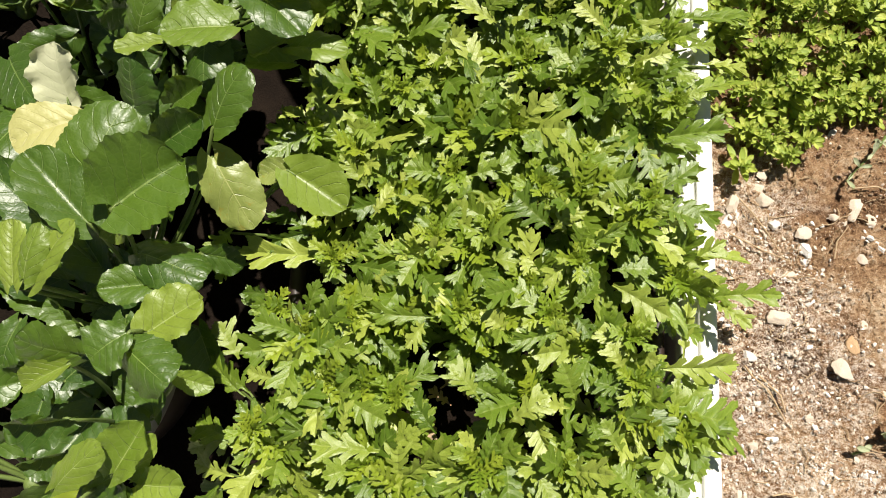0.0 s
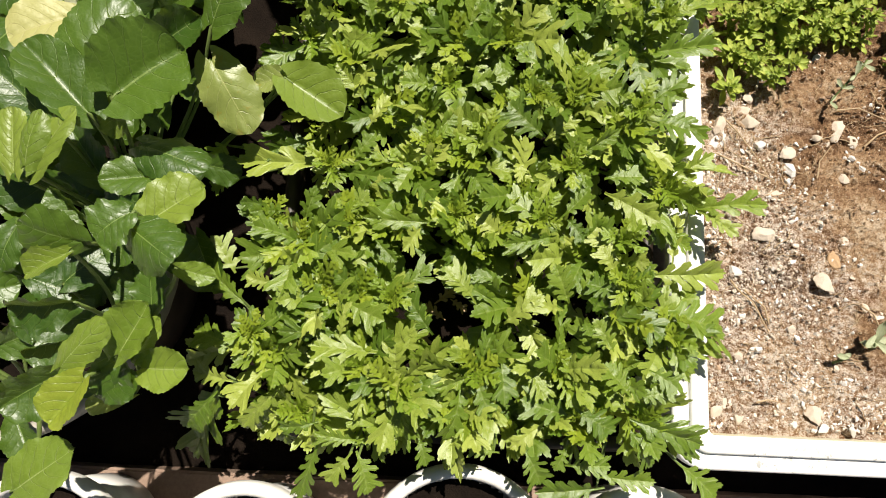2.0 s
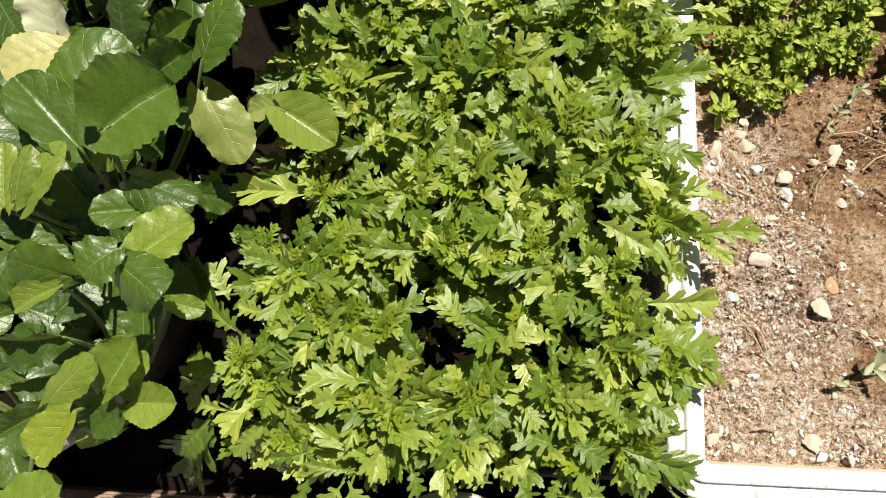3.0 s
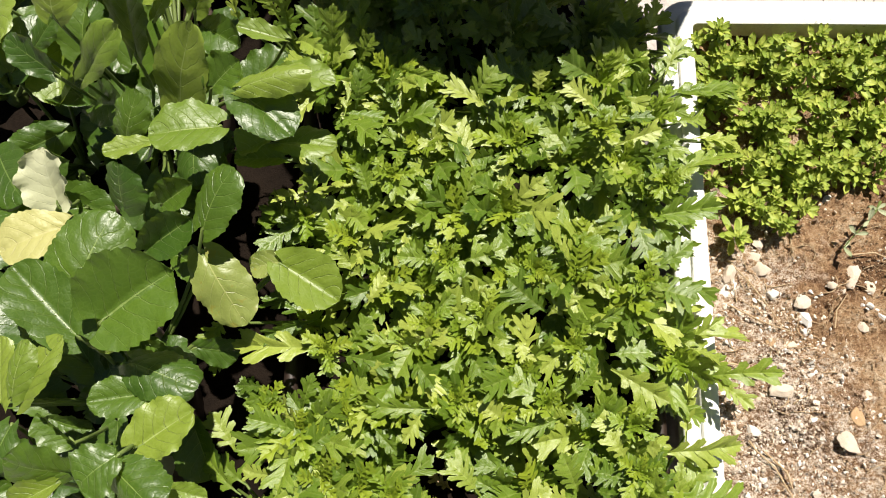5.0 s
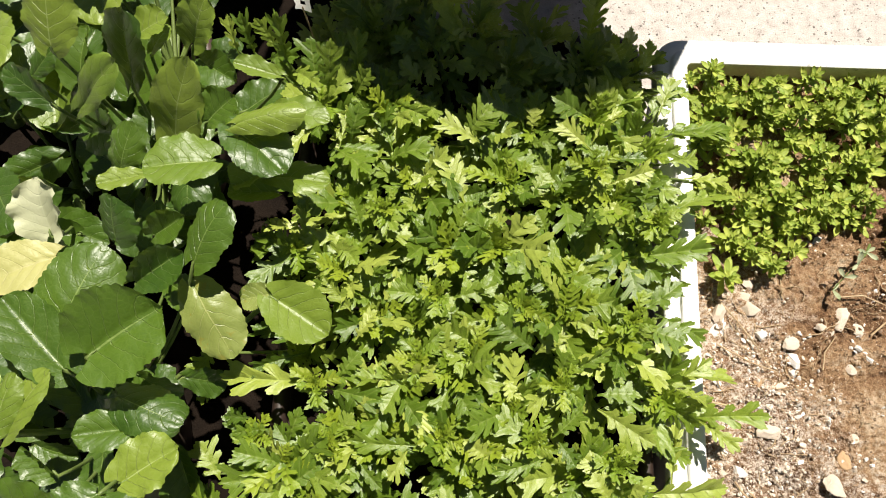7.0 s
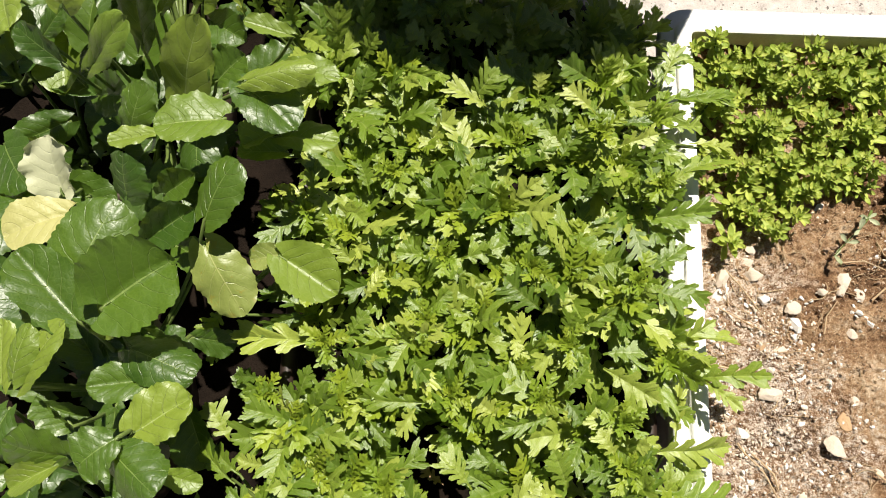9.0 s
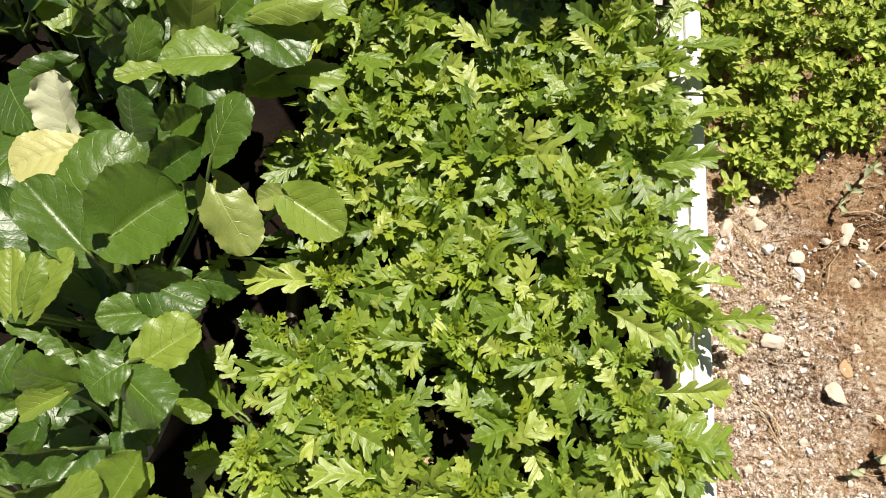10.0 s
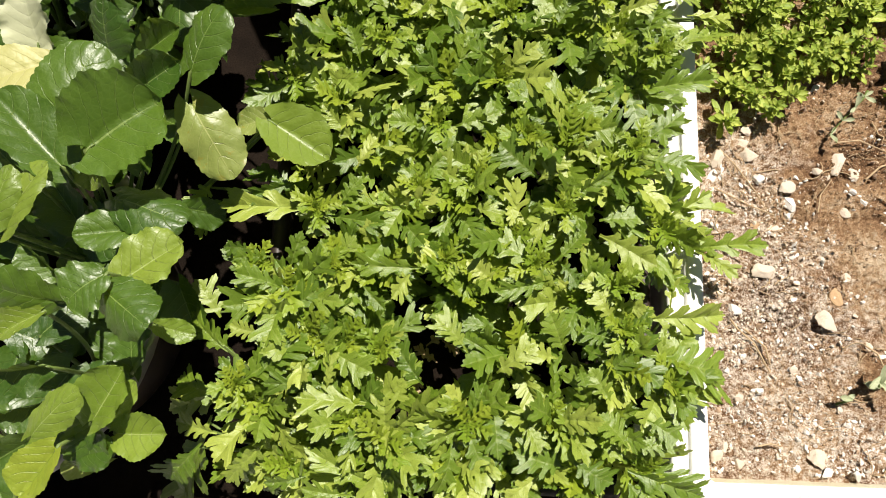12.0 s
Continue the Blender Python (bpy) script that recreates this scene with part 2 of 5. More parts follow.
# ---- mesh helpers ----
def mesh_of(name, verts, faces, materials, uvs=None, slots=None, smooth=True):
    me = bpy.data.meshes.new(name)
    me.from_pydata([tuple(v) for v in verts], [], faces)
    for m in materials:
        me.materials.append(m)
    if slots:
        me.polygons.foreach_set("material_index", slots)
    me.polygons.foreach_set("use_smooth", [smooth] * len(me.polygons))
    if uvs:
        layer = me.uv_layers.new(name="UVMap")
        for loop in me.loops:
            layer.data[loop.index].uv = uvs[loop.vertex_index]
    me.update()
    return me


def from_bm(name, bm, materials, smooth=True):
    me = bpy.data.meshes.new(name)
    bm.to_mesh(me)
    bm.free()
    for m in materials:
        me.materials.append(m)
    me.polygons.foreach_set("use_smooth", [smooth] * len(me.polygons))
    return me


def part(name, me, parent, m=None, label=""):
    ob = new(name, me)
    ob.parent = parent
    if m is not None:
        ob.matrix_basis = m
    return tagged(ob, label) if label else ob


def tube(points, radii, sides=6):
    """Vertices and faces of a tapered tube along points."""
    verts, faces = [], []
    for i, p in enumerate(points):
        p = Vector(p)
        ahead = (Vector(points[min(i + 1, len(points) - 1)]) - Vector(points[max(i - 1, 0)])).normalized()
        side = ahead.cross(Vector((0.31, 0.17, 0.93))).normalized()
        up = side.cross(ahead)
        for k in range(sides):
            a = 2 * math.pi * k / sides
            verts.append(p + radii[i] * (math.cos(a) * side + math.sin(a) * up))
    for i in range(len(points) - 1):
        for k in range(sides):
            n = (k + 1) % sides
            faces.append((i * sides + k, i * sides + n, (i + 1) * sides + n, (i + 1) * sides + k))
    return verts, faces


def arc(a, b, lift, n=7, bend=None):
    """A bowed line from a out under b and up to it."""
    a, b = Vector(a), Vector(b)
    c = Vector((a.x * 0.3 + b.x * 0.7, a.y * 0.3 + b.y * 0.7, a.z + 0.30 * (b.z - a.z) + lift))
    return [(1 - s) ** 2 * a + 2 * s * (1 - s) * c + s * s * b for s in (i / (n - 1) for i in range(n))]


def lathe(profile, sides=48):
    verts, faces = [], []
    for r, z in profile:
        for k in range(sides):
            a = 2 * math.pi * k / sides
            verts.append((r * math.cos(a), r * math.sin(a), z))
    for i in range(len(profile) - 1):
        for k in range(sides):
            n = (k + 1) % sides
            faces.append((i * sides + k, i * sides + n, (i + 1) * sides + n, (i + 1) * sides + k))
    return verts, faces


def rounded_loop(x0, y0, x1, y1, r, z, n=6):
    pts = []
    for cx, cy, a0 in ((x1 - r, y1 - r, 0), (x0 + r, y1 - r, 90), (x0 + r, y0 + r, 180), (x1 - r, y0 + r, 270)):
        for i in range(n + 1):
            a = radians(a0 + 90 * i / n)
            pts.append((cx + r * math.cos(a), cy + r * math.sin(a), z))
    return pts


def loops_mesh(loops, close_last=True):
    """A skin over loops of equal count; the last loop is filled."""
    n = len(loops[0])
    verts = [p for loop in loops for p in loop]
    faces = [(i * n + k, i * n + (k + 1) % n, (i + 1) * n + (k + 1) % n, (i + 1) * n + k) for i in range(len(loops) - 1) for k in range(n)]
    if close_last:
        faces.append(tuple(range((len(loops) - 1) * n, len(loops) * n)))
    return verts, faces


def crumbly(x, y, seed):
    q = Vector((x, y, seed))
    return noise.noise(q * 14) * 0.5 + noise.noise(q * 45) * 0.5 + abs(noise.noise(q * 120)) * 0.75 + noise.noise(q * 250) * 0.45


def soil_sheet(name, x0, y0, x1, y1, z, step, rough, material, seed, label, inside=None):
    nx, ny = int((x1 - x0) / step) + 1, int((y1 - y0) / step) + 1
    verts, faces, index = [], [], {}
    for j in range(ny):
        for i in range(nx):
            x, y = x0 + (x1 - x0) * i / (nx - 1), y0 + (y1 - y0) * j / (ny - 1)
            if inside and not inside(x, y):
                continue
            index[i, j] = len(verts)
            verts.append((x, y, z + rough * crumbly(x, y, seed)))
    for (i, j), k in index.items():
        if (i + 1, j) in index and (i, j + 1) in index and (i + 1, j + 1) in index:
            faces.append((k, index[i + 1, j], index[i + 1, j + 1], index[i, j + 1]))
    ob = new(name, mesh_of(name, verts, faces, [material]))
    return tagged(ob, label, "soil", kind="stuff")


def soil_height(x, y):
    return 0.176 + 0.0095 * crumbly(x, y, 3.0)


def lump(seed, rough=0.3, level=2):
    """A broken stone: a ball cut by a handful of planes, its edges worn, its faces slightly pitted."""
    r = random.Random(seed * 7 + 1)
    cuts = [(Vector((r.uniform(-1, 1), r.uniform(-1, 1), r.uniform(-0.7, 0.9))).normalized(), r.uniform(0.20, 0.38)) for k in range(9)]
    bm = bmesh.new()
    bmesh.ops.create_icosphere(bm, subdivisions=level, radius=0.5)
    for v in bm.verts:
        q = v.co * 2.0 + Vector((seed * 3.7, seed * 1.3, 0))
        v.co *= 1 + rough * 0.5 * noise.noise(q)
        for way, far in cuts:
            over = v.co.dot(way) - far
            if over > 0:
                v.co -= way * over * 0.98
        v.co *= 1 + 0.06 * noise.noise(v.co * 5 + Vector((seed, 0, 0))) + 0.09 * noise.noise(v.co * 14 + Vector((seed, 3, 0)))
        v.co.z *= 0.72
    return bm


# ---- ground ----
ground = new("ground", mesh_of("ground", [(-60, -60, 0), (60, -60, 0), (60, 60, 0), (-60, 60, 0)], [(0, 1, 2, 3)], [CONCRETE]))
tagged(ground, "sunlit beige concrete ground with fine grit", "ground", kind="structure")

grit_v, grit_f = [], []
rng = random.Random(5)
for k in range(1500):
    x, y, r = rng.uniform(0.2, 0.75), rng.uniform(0.62, 0.95), rng.uniform(0.0008, 0.0024)
    b = len(grit_v)
    a0 = rng.uniform(0, 6)
    grit_v += [(x + r * math.cos(a0 + a), y + r * math.sin(a0 + a) * rng.uniform(0.6, 1), 0.0) for a in (0, 1.6, 3.1, 4.7)] + [(x, y, r * 0.7)]
    grit_f += [(b, b + 1, b + 4), (b + 1, b + 2, b + 4), (b + 2, b + 3, b + 4), (b + 3, b, b + 4)]
tagged(new("grit", mesh_of("grit", grit_v, grit_f, [STONES["grey"]])), "loose grey grit lying on concrete", "grit", kind="stuff")


# ---- styrofoam box with soil ----
def styrofoam_box():
    x0, y0, x1, y1 = 0.284, -0.037, 0.70, 0.625
    box = tagged(new("styrofoam_box"), "white styrofoam planting box with a stepped rim, stained", "planter box")
    def inset(d, z, r):
        return rounded_loop(x0 + d, y0 + d, x1 - d, y1 - d, r, z)
    v, f = loops_mesh([inset(0.030, 0.018, 0.03), inset(0.027, 0.021, 0.03), inset(0.006, 0.170, 0.03), inset(0.001, 0.176, 0.03),
                       inset(0.0, 0.195, 0.03), inset(0.002, 0.1985, 0.028), inset(0.0155, 0.1990, 0.018)], False)
    part("outer_wall", mesh_of("outer_wall", v, f, [FOAM]), box, label="outer styrofoam wall and ledge")
    v, f = loops_mesh([inset(0.0155, 0.1980, 0.018), inset(0.0162, 0.204, 0.017), inset(0.0185, 0.2055, 0.016), inset(0.031, 0.2055, 0.008),
                       inset(0.033, 0.2035, 0.006)], False)
    part("rim", mesh_of("rim", v, f, [FOAM]), box, label="raised white styrofoam rim")
    v, f = loops_mesh([inset(0.033, 0.2035, 0.006), inset(0.0335, 0.200, 0.006), inset(0.0335, 0.150, 0.006)], False)
    part("inner_wall", mesh_of("inner_wall", v, f, [GRIME]), box, label="soil-stained inner styrofoam wall")
    v, f = loops_mesh([inset(0.0148, 0.1996, 0.018), inset(0.0160, 0.2003, 0.018)], False)
    part("seam", mesh_of("seam", v, f, [FOAM]), box, label="fine seam below the raised rim")
    return box


styrofoam_box()
soil_sheet("soil", 0.316, -0.005, 0.668, 0.593, 0.176, 0.0020, 0.0095, SOIL, 3.0, "dry sandy brown soil in the styrofoam box")


# ---- brown planter for the crown daisies ----
def rectangular_planter():
    ob = tagged(new("rectangular_planter"), "brown plastic rectangular planter under crown daisies", "planter")
    x0, y0, x1, y1 = -0.112, -0.026, 0.274, 0.640
    def inset(d, z, r):
        return rounded_loop(x0 + d, y0 + d, x1 - d, y1 - d, r, z)
    v, f = loops_mesh([inset(0.035, 0.018, 0.02), inset(0.010, 0.158, 0.025), inset(0.013, 0.158, 0.022), inset(0.020, 0.12, 0.018)], False)
    part("wall", mesh_of("wall", v, f, [BROWN_PLASTIC]), ob)
    v, f = loops_mesh([inset(0.009, 0.158, 0.025), inset(0.0, 0.160, 0.03), inset(0.0, 0.176, 0.03), inset(0.004, 0.179, 0.028),
                       inset(0.012, 0.179, 0.02), inset(0.0135, 0.157, 0.02)], False)
    part("rim", mesh_of("rim", v, f, [BROWN_PLASTIC]), ob, label="rolled brown plastic rim")
    return ob


rectangular_planter()
soil_sheet("soil", -0.096, -0.010, 0.258, 0.624, 0.155, 0.006, 0.008, SHADE_DARK_SOIL, 9.0, "soil under the crown daisies, darkened to stand for leaf shade")


def round_pot(name, x, y, r, h, material, label, lip=0.012, taper=0.78, stands=0.0):
    ob = tagged(new(name), label, "pot")
    ob.location = (x, y, stands)
    v, f = lathe([(0.001, 0.0), (r * taper - 0.004, 0.0), (r * taper, 0.004), (r - lip, h - 0.030), (r - lip - 0.004, h - 0.031), (r * taper + 0.5 * (r - lip - r * taper) - 0.012, h * 0.5)])
    part("wall", mesh_of("wall", v, f, [material]), ob)
    v, f = lathe([(r - lip - 0.001, h - 0.029), (r - 0.002, h - 0.027), (r, h - 0.020), (r, h - 0.005), (r - 0.003, h - 0.001),
                  (r - 0.006, h), (r - lip + 0.001, h - 0.001), (r - lip - 0.002, h - 0.006), (r - lip - 0.004, h - 0.031)])
    # front rim toned as in sun; walls and back rim darkened as in shade
    part("rim", mesh_of("rim", v, f, [PALE_PLASTIC if material is SHADED_PLASTIC and y < 0.3 else material]), ob)
    return ob


round_pot("round_pot", -0.395, 0.140, 0.190, 0.200, SHADED_PLASTIC, "grey-brown round plastic pot of radish greens", stands=0.015)
round_pot("round_pot", -0.395, 0.526, 0.193, 0.200, SHADED_PLASTIC, "grey-brown round plastic pot of radish greens", stands=0.015)
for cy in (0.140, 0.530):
    soil_sheet("soil", -0.57, cy - 0.18, -0.22, cy + 0.18, 0.190, 0.006, 0.008, SHADE_DARK_SOIL, 6.0 + cy, "soil in the radish pot, darkened to stand for leaf shade",
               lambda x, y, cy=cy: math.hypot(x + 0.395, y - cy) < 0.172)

# large pots behind, shaped and placed to cast shade, and small white pots in front
# height and flare lie out of view, shaped to shade the back daisies
round_pot("large_pot", 0.163, 0.897, 0.264, 0.66, BROWN_PLASTIC, "dark brown plastic pot on the concrete, unseen tall flare shaped to cast shade", 0.016, 0.32)
# unseen pot added to keep sun off the ground behind the radishes
round_pot("large_pot", -0.330, 1.010, 0.225, 0.52, BROWN_PLASTIC, "unseen dark brown plastic pot added to cast shade", 0.016, 0.82)
for cx, cy, r in ((-0.312, -0.150, 0.084), (-0.120, -0.151, 0.083), (0.084, -0.138, 0.095), (0.262, -0.135, 0.080)):
    round_pot("white_pot", cx, cy, r, 0.150, WHITE_PLASTIC, "white round plastic pot with a rolled rim", 0.011, 0.75, 0.045)
    soil_sheet("soil", cx - r, cy - r, cx + r, cy + r, 0.166, 0.004, 0.007, SHADE_DARK_SOIL, cx * 7, "dark gritty soil in a white pot",
               lambda x, y, cx=cx, cy=cy, r=r: math.hypot(x - cx, y - cy) < r - 0.014)


def board(x0, x1, y0, y1, z0, z1):
    bm = bmesh.new()
    bmesh.ops.create_cube(bm, size=1)
    for v in bm.verts:
        v.co = Vector((x0 + (v.co.x + 0.5) * (x1 - x0), y0 + (v.co.y + 0.5) * (y1 - y0), z0 + (v.co.z + 0.5) * (z1 - z0)))
    bmesh.ops.bevel(bm, geom=bm.edges[:], offset=0.003, segments=2, affect="EDGES")
    return tagged(new("wooden_board", from_bm("wooden_board", bm, [BOARD], False)), "weathered brown wooden board on the ground", "board", "boards in front of the planters")


for k in range(2):
    board(-0.85, 0.74, -0.284 + 0.103 * k, -0.284 + 0.103 * k + 0.099, 0.0, 0.045)
# dark sheets painted where planters and pots leave the ground in shade
soil_sheet("earth", -0.85, -0.086, 0.296, 0.680, 0.012, 0.012, 0.010, SHADE_DARK_SOIL, 15.0, "dark sheet standing for the shade beneath the planters")
soil_sheet("earth", 0.290, -0.086, 0.70, 0.0, 0.011, 0.012, 0.010, SHADE_DARK_SOIL, 16.0, "dark strip standing for the shadow along the front of the styrofoam box")
soil_sheet("earth", -0.85, 0.600, 0.02, 1.10, 0.010, 0.012, 0.010, SHADE_DARK_SOIL, 17.0, "dark sheet standing for the shade between the planters and the tall pots")


# ---- radish greens ----
def radish_blade(seed, length, width, cup, arch, ripple):
    """A rounded, toothed blade along +x from the origin, with sunken veins."""
    nu, nv = 60, 14
    verts, faces, uvs = [], [], []
    r = random.Random(seed)
    teeth, skew = r.uniform(9, 13), r.uniform(-0.10, 0.10)
    bulge = math.log(0.5) / math.log(r.uniform(0.42, 0.56) + (0.09 if width < 0.045 else 0.0))
    blunt, fold = r.uniform(0.33, 0.43), r.choice((-0.5, 1, 1)) * r.uniform(0.02, 0.30)
    for i in range(nu + 1):
        s = 0.5 - 0.5 * math.cos(math.pi * i / nu)
        w = max(0.02, math.sin(math.pi * min(1.0, s ** bulge))) ** blunt
        for j in range(nv + 1):
            v = 2 * j / nv - 1
            edge = abs(v) ** 5
            phase = (teeth * s + (v > 0) * 0.37 + 0.25 * noise.noise(Vector((s * 4, v > 0, seed)))) % 1
            tooth = phase / 0.72 if phase < 0.72 else (1 - phase) / 0.28
            scallop = 1 + edge * (0.075 * (tooth - 0.7) * min(1, 5 * s) + 0.10 * noise.noise(Vector((s * 4, 3.0 * (v > 0), seed * 1.7))))
            y = 0.5 * width * w * v * scallop + skew * width * s * (1 - s)
            x = length * (s - 0.20 * v * v * (1 - s) ** 3 + 0.02 * (1 - abs(v)) * s)
            q = Vector((x * 24, y * 24, seed * 2.3))
            z = cup * width * (v * v) * w + fold * width * (abs(v) - 0.4) * w + arch * length * 1.5 * s * (1 - s) + ripple * width * noise.noise(q) + 0.45 * ripple * width * edge * math.sin(s * 19 + seed + 2 * (v > 0))
            side_vein = abs(((s - 0.42 * abs(v) ** 1.3) * 5.0) % 1 - 0.5)
            z += 0.05 * width * side_vein * min(1, abs(v) * 3) * (1 - edge) - 0.030 * width * math.exp(-(v / 0.10) ** 2)
            verts.append((x, y, z))
            uvs.append((s, v))
    for i in range(nu):
        for j in range(nv):
            a = i * (nv + 1) + j
            faces.append((a, a + nv + 1, a + nv + 2, a + 1))
    return verts, faces, uvs


CROWNS = [(-0.430, 0.160), (-0.430, 0.500), (-0.255, 0.060), (-0.262, 0.175), (-0.340, 0.120), (-0.330, 0.005), (-0.350, 0.240), (-0.265, 0.465), (-0.255, 0.560), (-0.340, 0.420), (-0.350, 0.560)]
radish_plants = [tagged(new("radish_plant"), "leafy radish green growing in a round pot", "plant", "radish greens") for c in CROWNS]
for ob, (x, y) in zip(radish_plants, CROWNS):
    ob.location = (x, y, 0.192)
    bm = bmesh.new()
    bmesh.ops.create_icosphere(bm, subdivisions=2, radius=0.011)
    for v in bm.verts:
        v.co.z = v.co.z * 1.5 + 0.004
    part("crown", from_bm("crown", bm, [STEM]), ob, label="pale green root crown")
LEAF_LABEL = {"light": "light green leaf, toned as in sun", "yellow": "faded yellow leaf", "yellowing": "yellowing leaf with brown specks", "turning": "bright yellow-green ageing leaf", "wilted": "wilted cream-coloured leaf"}
radish_count = [0]


def radish_leaf(bx, by, bz, tx, ty, tz, width, tone, lean=0.0, tilt=0.0):
    """A leaf whose blade runs from b to t, on a stalk from the nearest root crown."""
    seed = radish_count[0] = radish_count[0] + 1
    r = random.Random(seed * 11)
    b, t = Vector((bx, by, bz)), Vector((tx, ty, tz))
    n = min(range(len(CROWNS)), key=lambda k: math.hypot(bx - CROWNS[k][0], by - CROWNS[k][1]))
    plant = radish_plants[n]
    base = Vector((*CROWNS[n], 0.197))
    length = (t - b).length
    ripple, cup = (0.24, 0.35) if tone == "wilted" else (0.07, 0.06) if tone in ("yellow", "turning") else (r.uniform(0.08, 0.15), r.choice((-1, 1, 1)) * r.uniform(0.04, 0.26))
    if width > 0.038:                               # the broad old leaves lie flatter
        ripple, cup = 0.55 * ripple, 0.5 * cup
    verts, faces, uvs = radish_blade(seed, length, width * 1.12, cup, r.uniform(0.05, 0.26), ripple)
    ahead = (t - b).normalized()
    up = Vector((tilt + r.uniform(-0.12, 0.12), -lean, 1.0)) if abs(ahead.z) < 0.75 else Vector((0, -0.5, 0.8))
    side = up.cross(ahead).normalized()
    turn = Matrix((ahead, side, ahead.cross(side))).transposed().to_4x4()
    turn = turn @ Matrix.Rotation(radians(r.uniform(-9, 9)), 4, "X")
    place = Matrix.Translation(b) @ turn
    world_v = [place @ Vector(v) for v in verts]
    stalk = arc(base, b - ahead * 0.002 + Vector((0, 0, -0.0015)), 0.02, 8)
    rib = [place @ Vector((s * length, 0, -0.0022)) for s in (0.04, 0.10)]
    tv, tf = tube(stalk + rib, [0.0030, 0.0027, 0.0024, 0.0021, 0.0019, 0.0017, 0.0016, 0.0015, 0.0011, 0.0004])
    blade = part("leaf", mesh_of("leaf", [v - plant.location for v in world_v], faces, [RADISH[tone]], uvs), plant, label=LEAF_LABEL.get(tone, ""))
    part("leaf_stalk", mesh_of("leaf_stalk", [v - plant.location for v in tv], tf, [STEM]), blade)


radish_leaf(-0.183, 0.226, 0.412, -0.135, 0.261, 0.418, 0.062, "green", -0.1, 0.34)
radish_leaf(-0.214, 0.247, 0.395, -0.189, 0.307, 0.402, 0.054, "green", -0.1, 0.3)
radish_leaf(-0.206, 0.217, 0.400, -0.254, 0.264, 0.410, 0.041, "green", -0.05, 0.2)
radish_leaf(-0.249, 0.220, 0.385, -0.296, 0.259, 0.390, 0.034, "green", 0, 0.2)
radish_leaf(-0.194, 0.230, 0.390, -0.198, 0.206, 0.375, 0.020, "light", -0.1)
radish_leaf(-0.209, 0.246, 0.395, -0.215, 0.224, 0.385, 0.022, "green", 0.1)
radish_leaf(-0.242, 0.304, 0.375, -0.286, 0.282, 0.380, 0.039, "yellow", -0.1)
radish_leaf(-0.267, 0.328, 0.350, -0.270, 0.369, 0.375, 0.036, "wilted", -0.2)
radish_leaf(-0.205, 0.325, 0.360, -0.203, 0.353, 0.385, 0.043, "green", 0.5, -0.3)
radish_leaf(-0.181, 0.333, 0.345, -0.153, 0.346, 0.360, 0.025, "green", 0.3)
radish_leaf(-0.187, 0.292, 0.350, -0.147, 0.315, 0.365, 0.032, "green", 0.5)
radish_leaf(-0.137, 0.308, 0.365, -0.110, 0.350, 0.385, 0.042, "green", 0.3, -0.3)
radish_leaf(-0.145, 0.291, 0.335, -0.113, 0.238, 0.312, 0.043, "yellowing", -0.1)
radish_leaf(-0.088, 0.292, 0.305, -0.038, 0.262, 0.298, 0.045, "light", -0.15, 0.15)
radish_leaf(-0.087, 0.296, 0.300, -0.118, 0.289, 0.295, 0.022, "yellowing", 0)
radish_leaf(-0.086, 0.386, 0.352, -0.037, 0.383, 0.354, 0.030, "light", -0.2)
radish_leaf(-0.088, 0.392, 0.357, -0.118, 0.376, 0.355, 0.025, "light", -0.1)
radish_leaf(-0.084, 0.375, 0.345, -0.124, 0.374, 0.345, 0.021, "light", 0)
radish_leaf(-0.128, 0.388, 0.380, -0.180, 0.379, 0.385, 0.045, "light", -0.15)
radish_leaf(-0.106, 0.408, 0.400, -0.063, 0.375, 0.395, 0.044, "green", -0.1, 0.26)
radish_leaf(-0.100, 0.405, 0.412, -0.047, 0.416, 0.418, 0.023, "light", -0.1, 0.1)
radish_leaf(-0.075, 0.427, 0.390, -0.032, 0.417, 0.400, 0.026, "light", -0.15)
radish_leaf(-0.138, 0.424, 0.375, -0.113, 0.440, 0.390, 0.030, "green", 0.1)
radish_leaf(-0.177, 0.417, 0.345, -0.144, 0.458, 0.415, 0.043, "light", 0.75)
radish_leaf(-0.212, 0.460, 0.365, -0.193, 0.486, 0.435, 0.033, "green", 1.2)
radish_leaf(-0.151, 0.483, 0.395, -0.131, 0.505, 0.430, 0.030, "light", 0.3)
radish_leaf(-0.197, 0.484, 0.400, -0.168, 0.497, 0.410, 0.025, "light", -0.1)
radish_leaf(-0.186, 0.477, 0.390, -0.169, 0.495, 0.400, 0.016, "light", -0.1)
radish_leaf(-0.247, 0.431, 0.375, -0.199, 0.452, 0.420, 0.030, "light", 0.2)
radish_leaf(-0.247, 0.459, 0.425, -0.238, 0.493, 0.460, 0.039, "light", 1.1)
radish_leaf(-0.273, 0.436, 0.375, -0.305, 0.460, 0.390, 0.026, "green", 0.8)
radish_leaf(-0.216, 0.387, 0.350, -0.198, 0.418, 0.380, 0.029, "green", 0.5)
radish_leaf(-0.185, 0.377, 0.372, -0.221, 0.367, 0.375, 0.019, "light", -0.1)
radish_leaf(-0.149, 0.476, 0.380, -0.115, 0.455, 0.385, 0.029, "green", 0.2)
radish_leaf(-0.077, 0.459, 0.390, -0.113, 0.464, 0.400, 0.017, "light", -0.2)
radish_leaf(-0.153, 0.452, 0.365, -0.117, 0.426, 0.365, 0.026, "green", 0.3)
radish_leaf(-0.299, 0.466, 0.365, -0.277, 0.483, 0.380, 0.019, "green", 0.4)
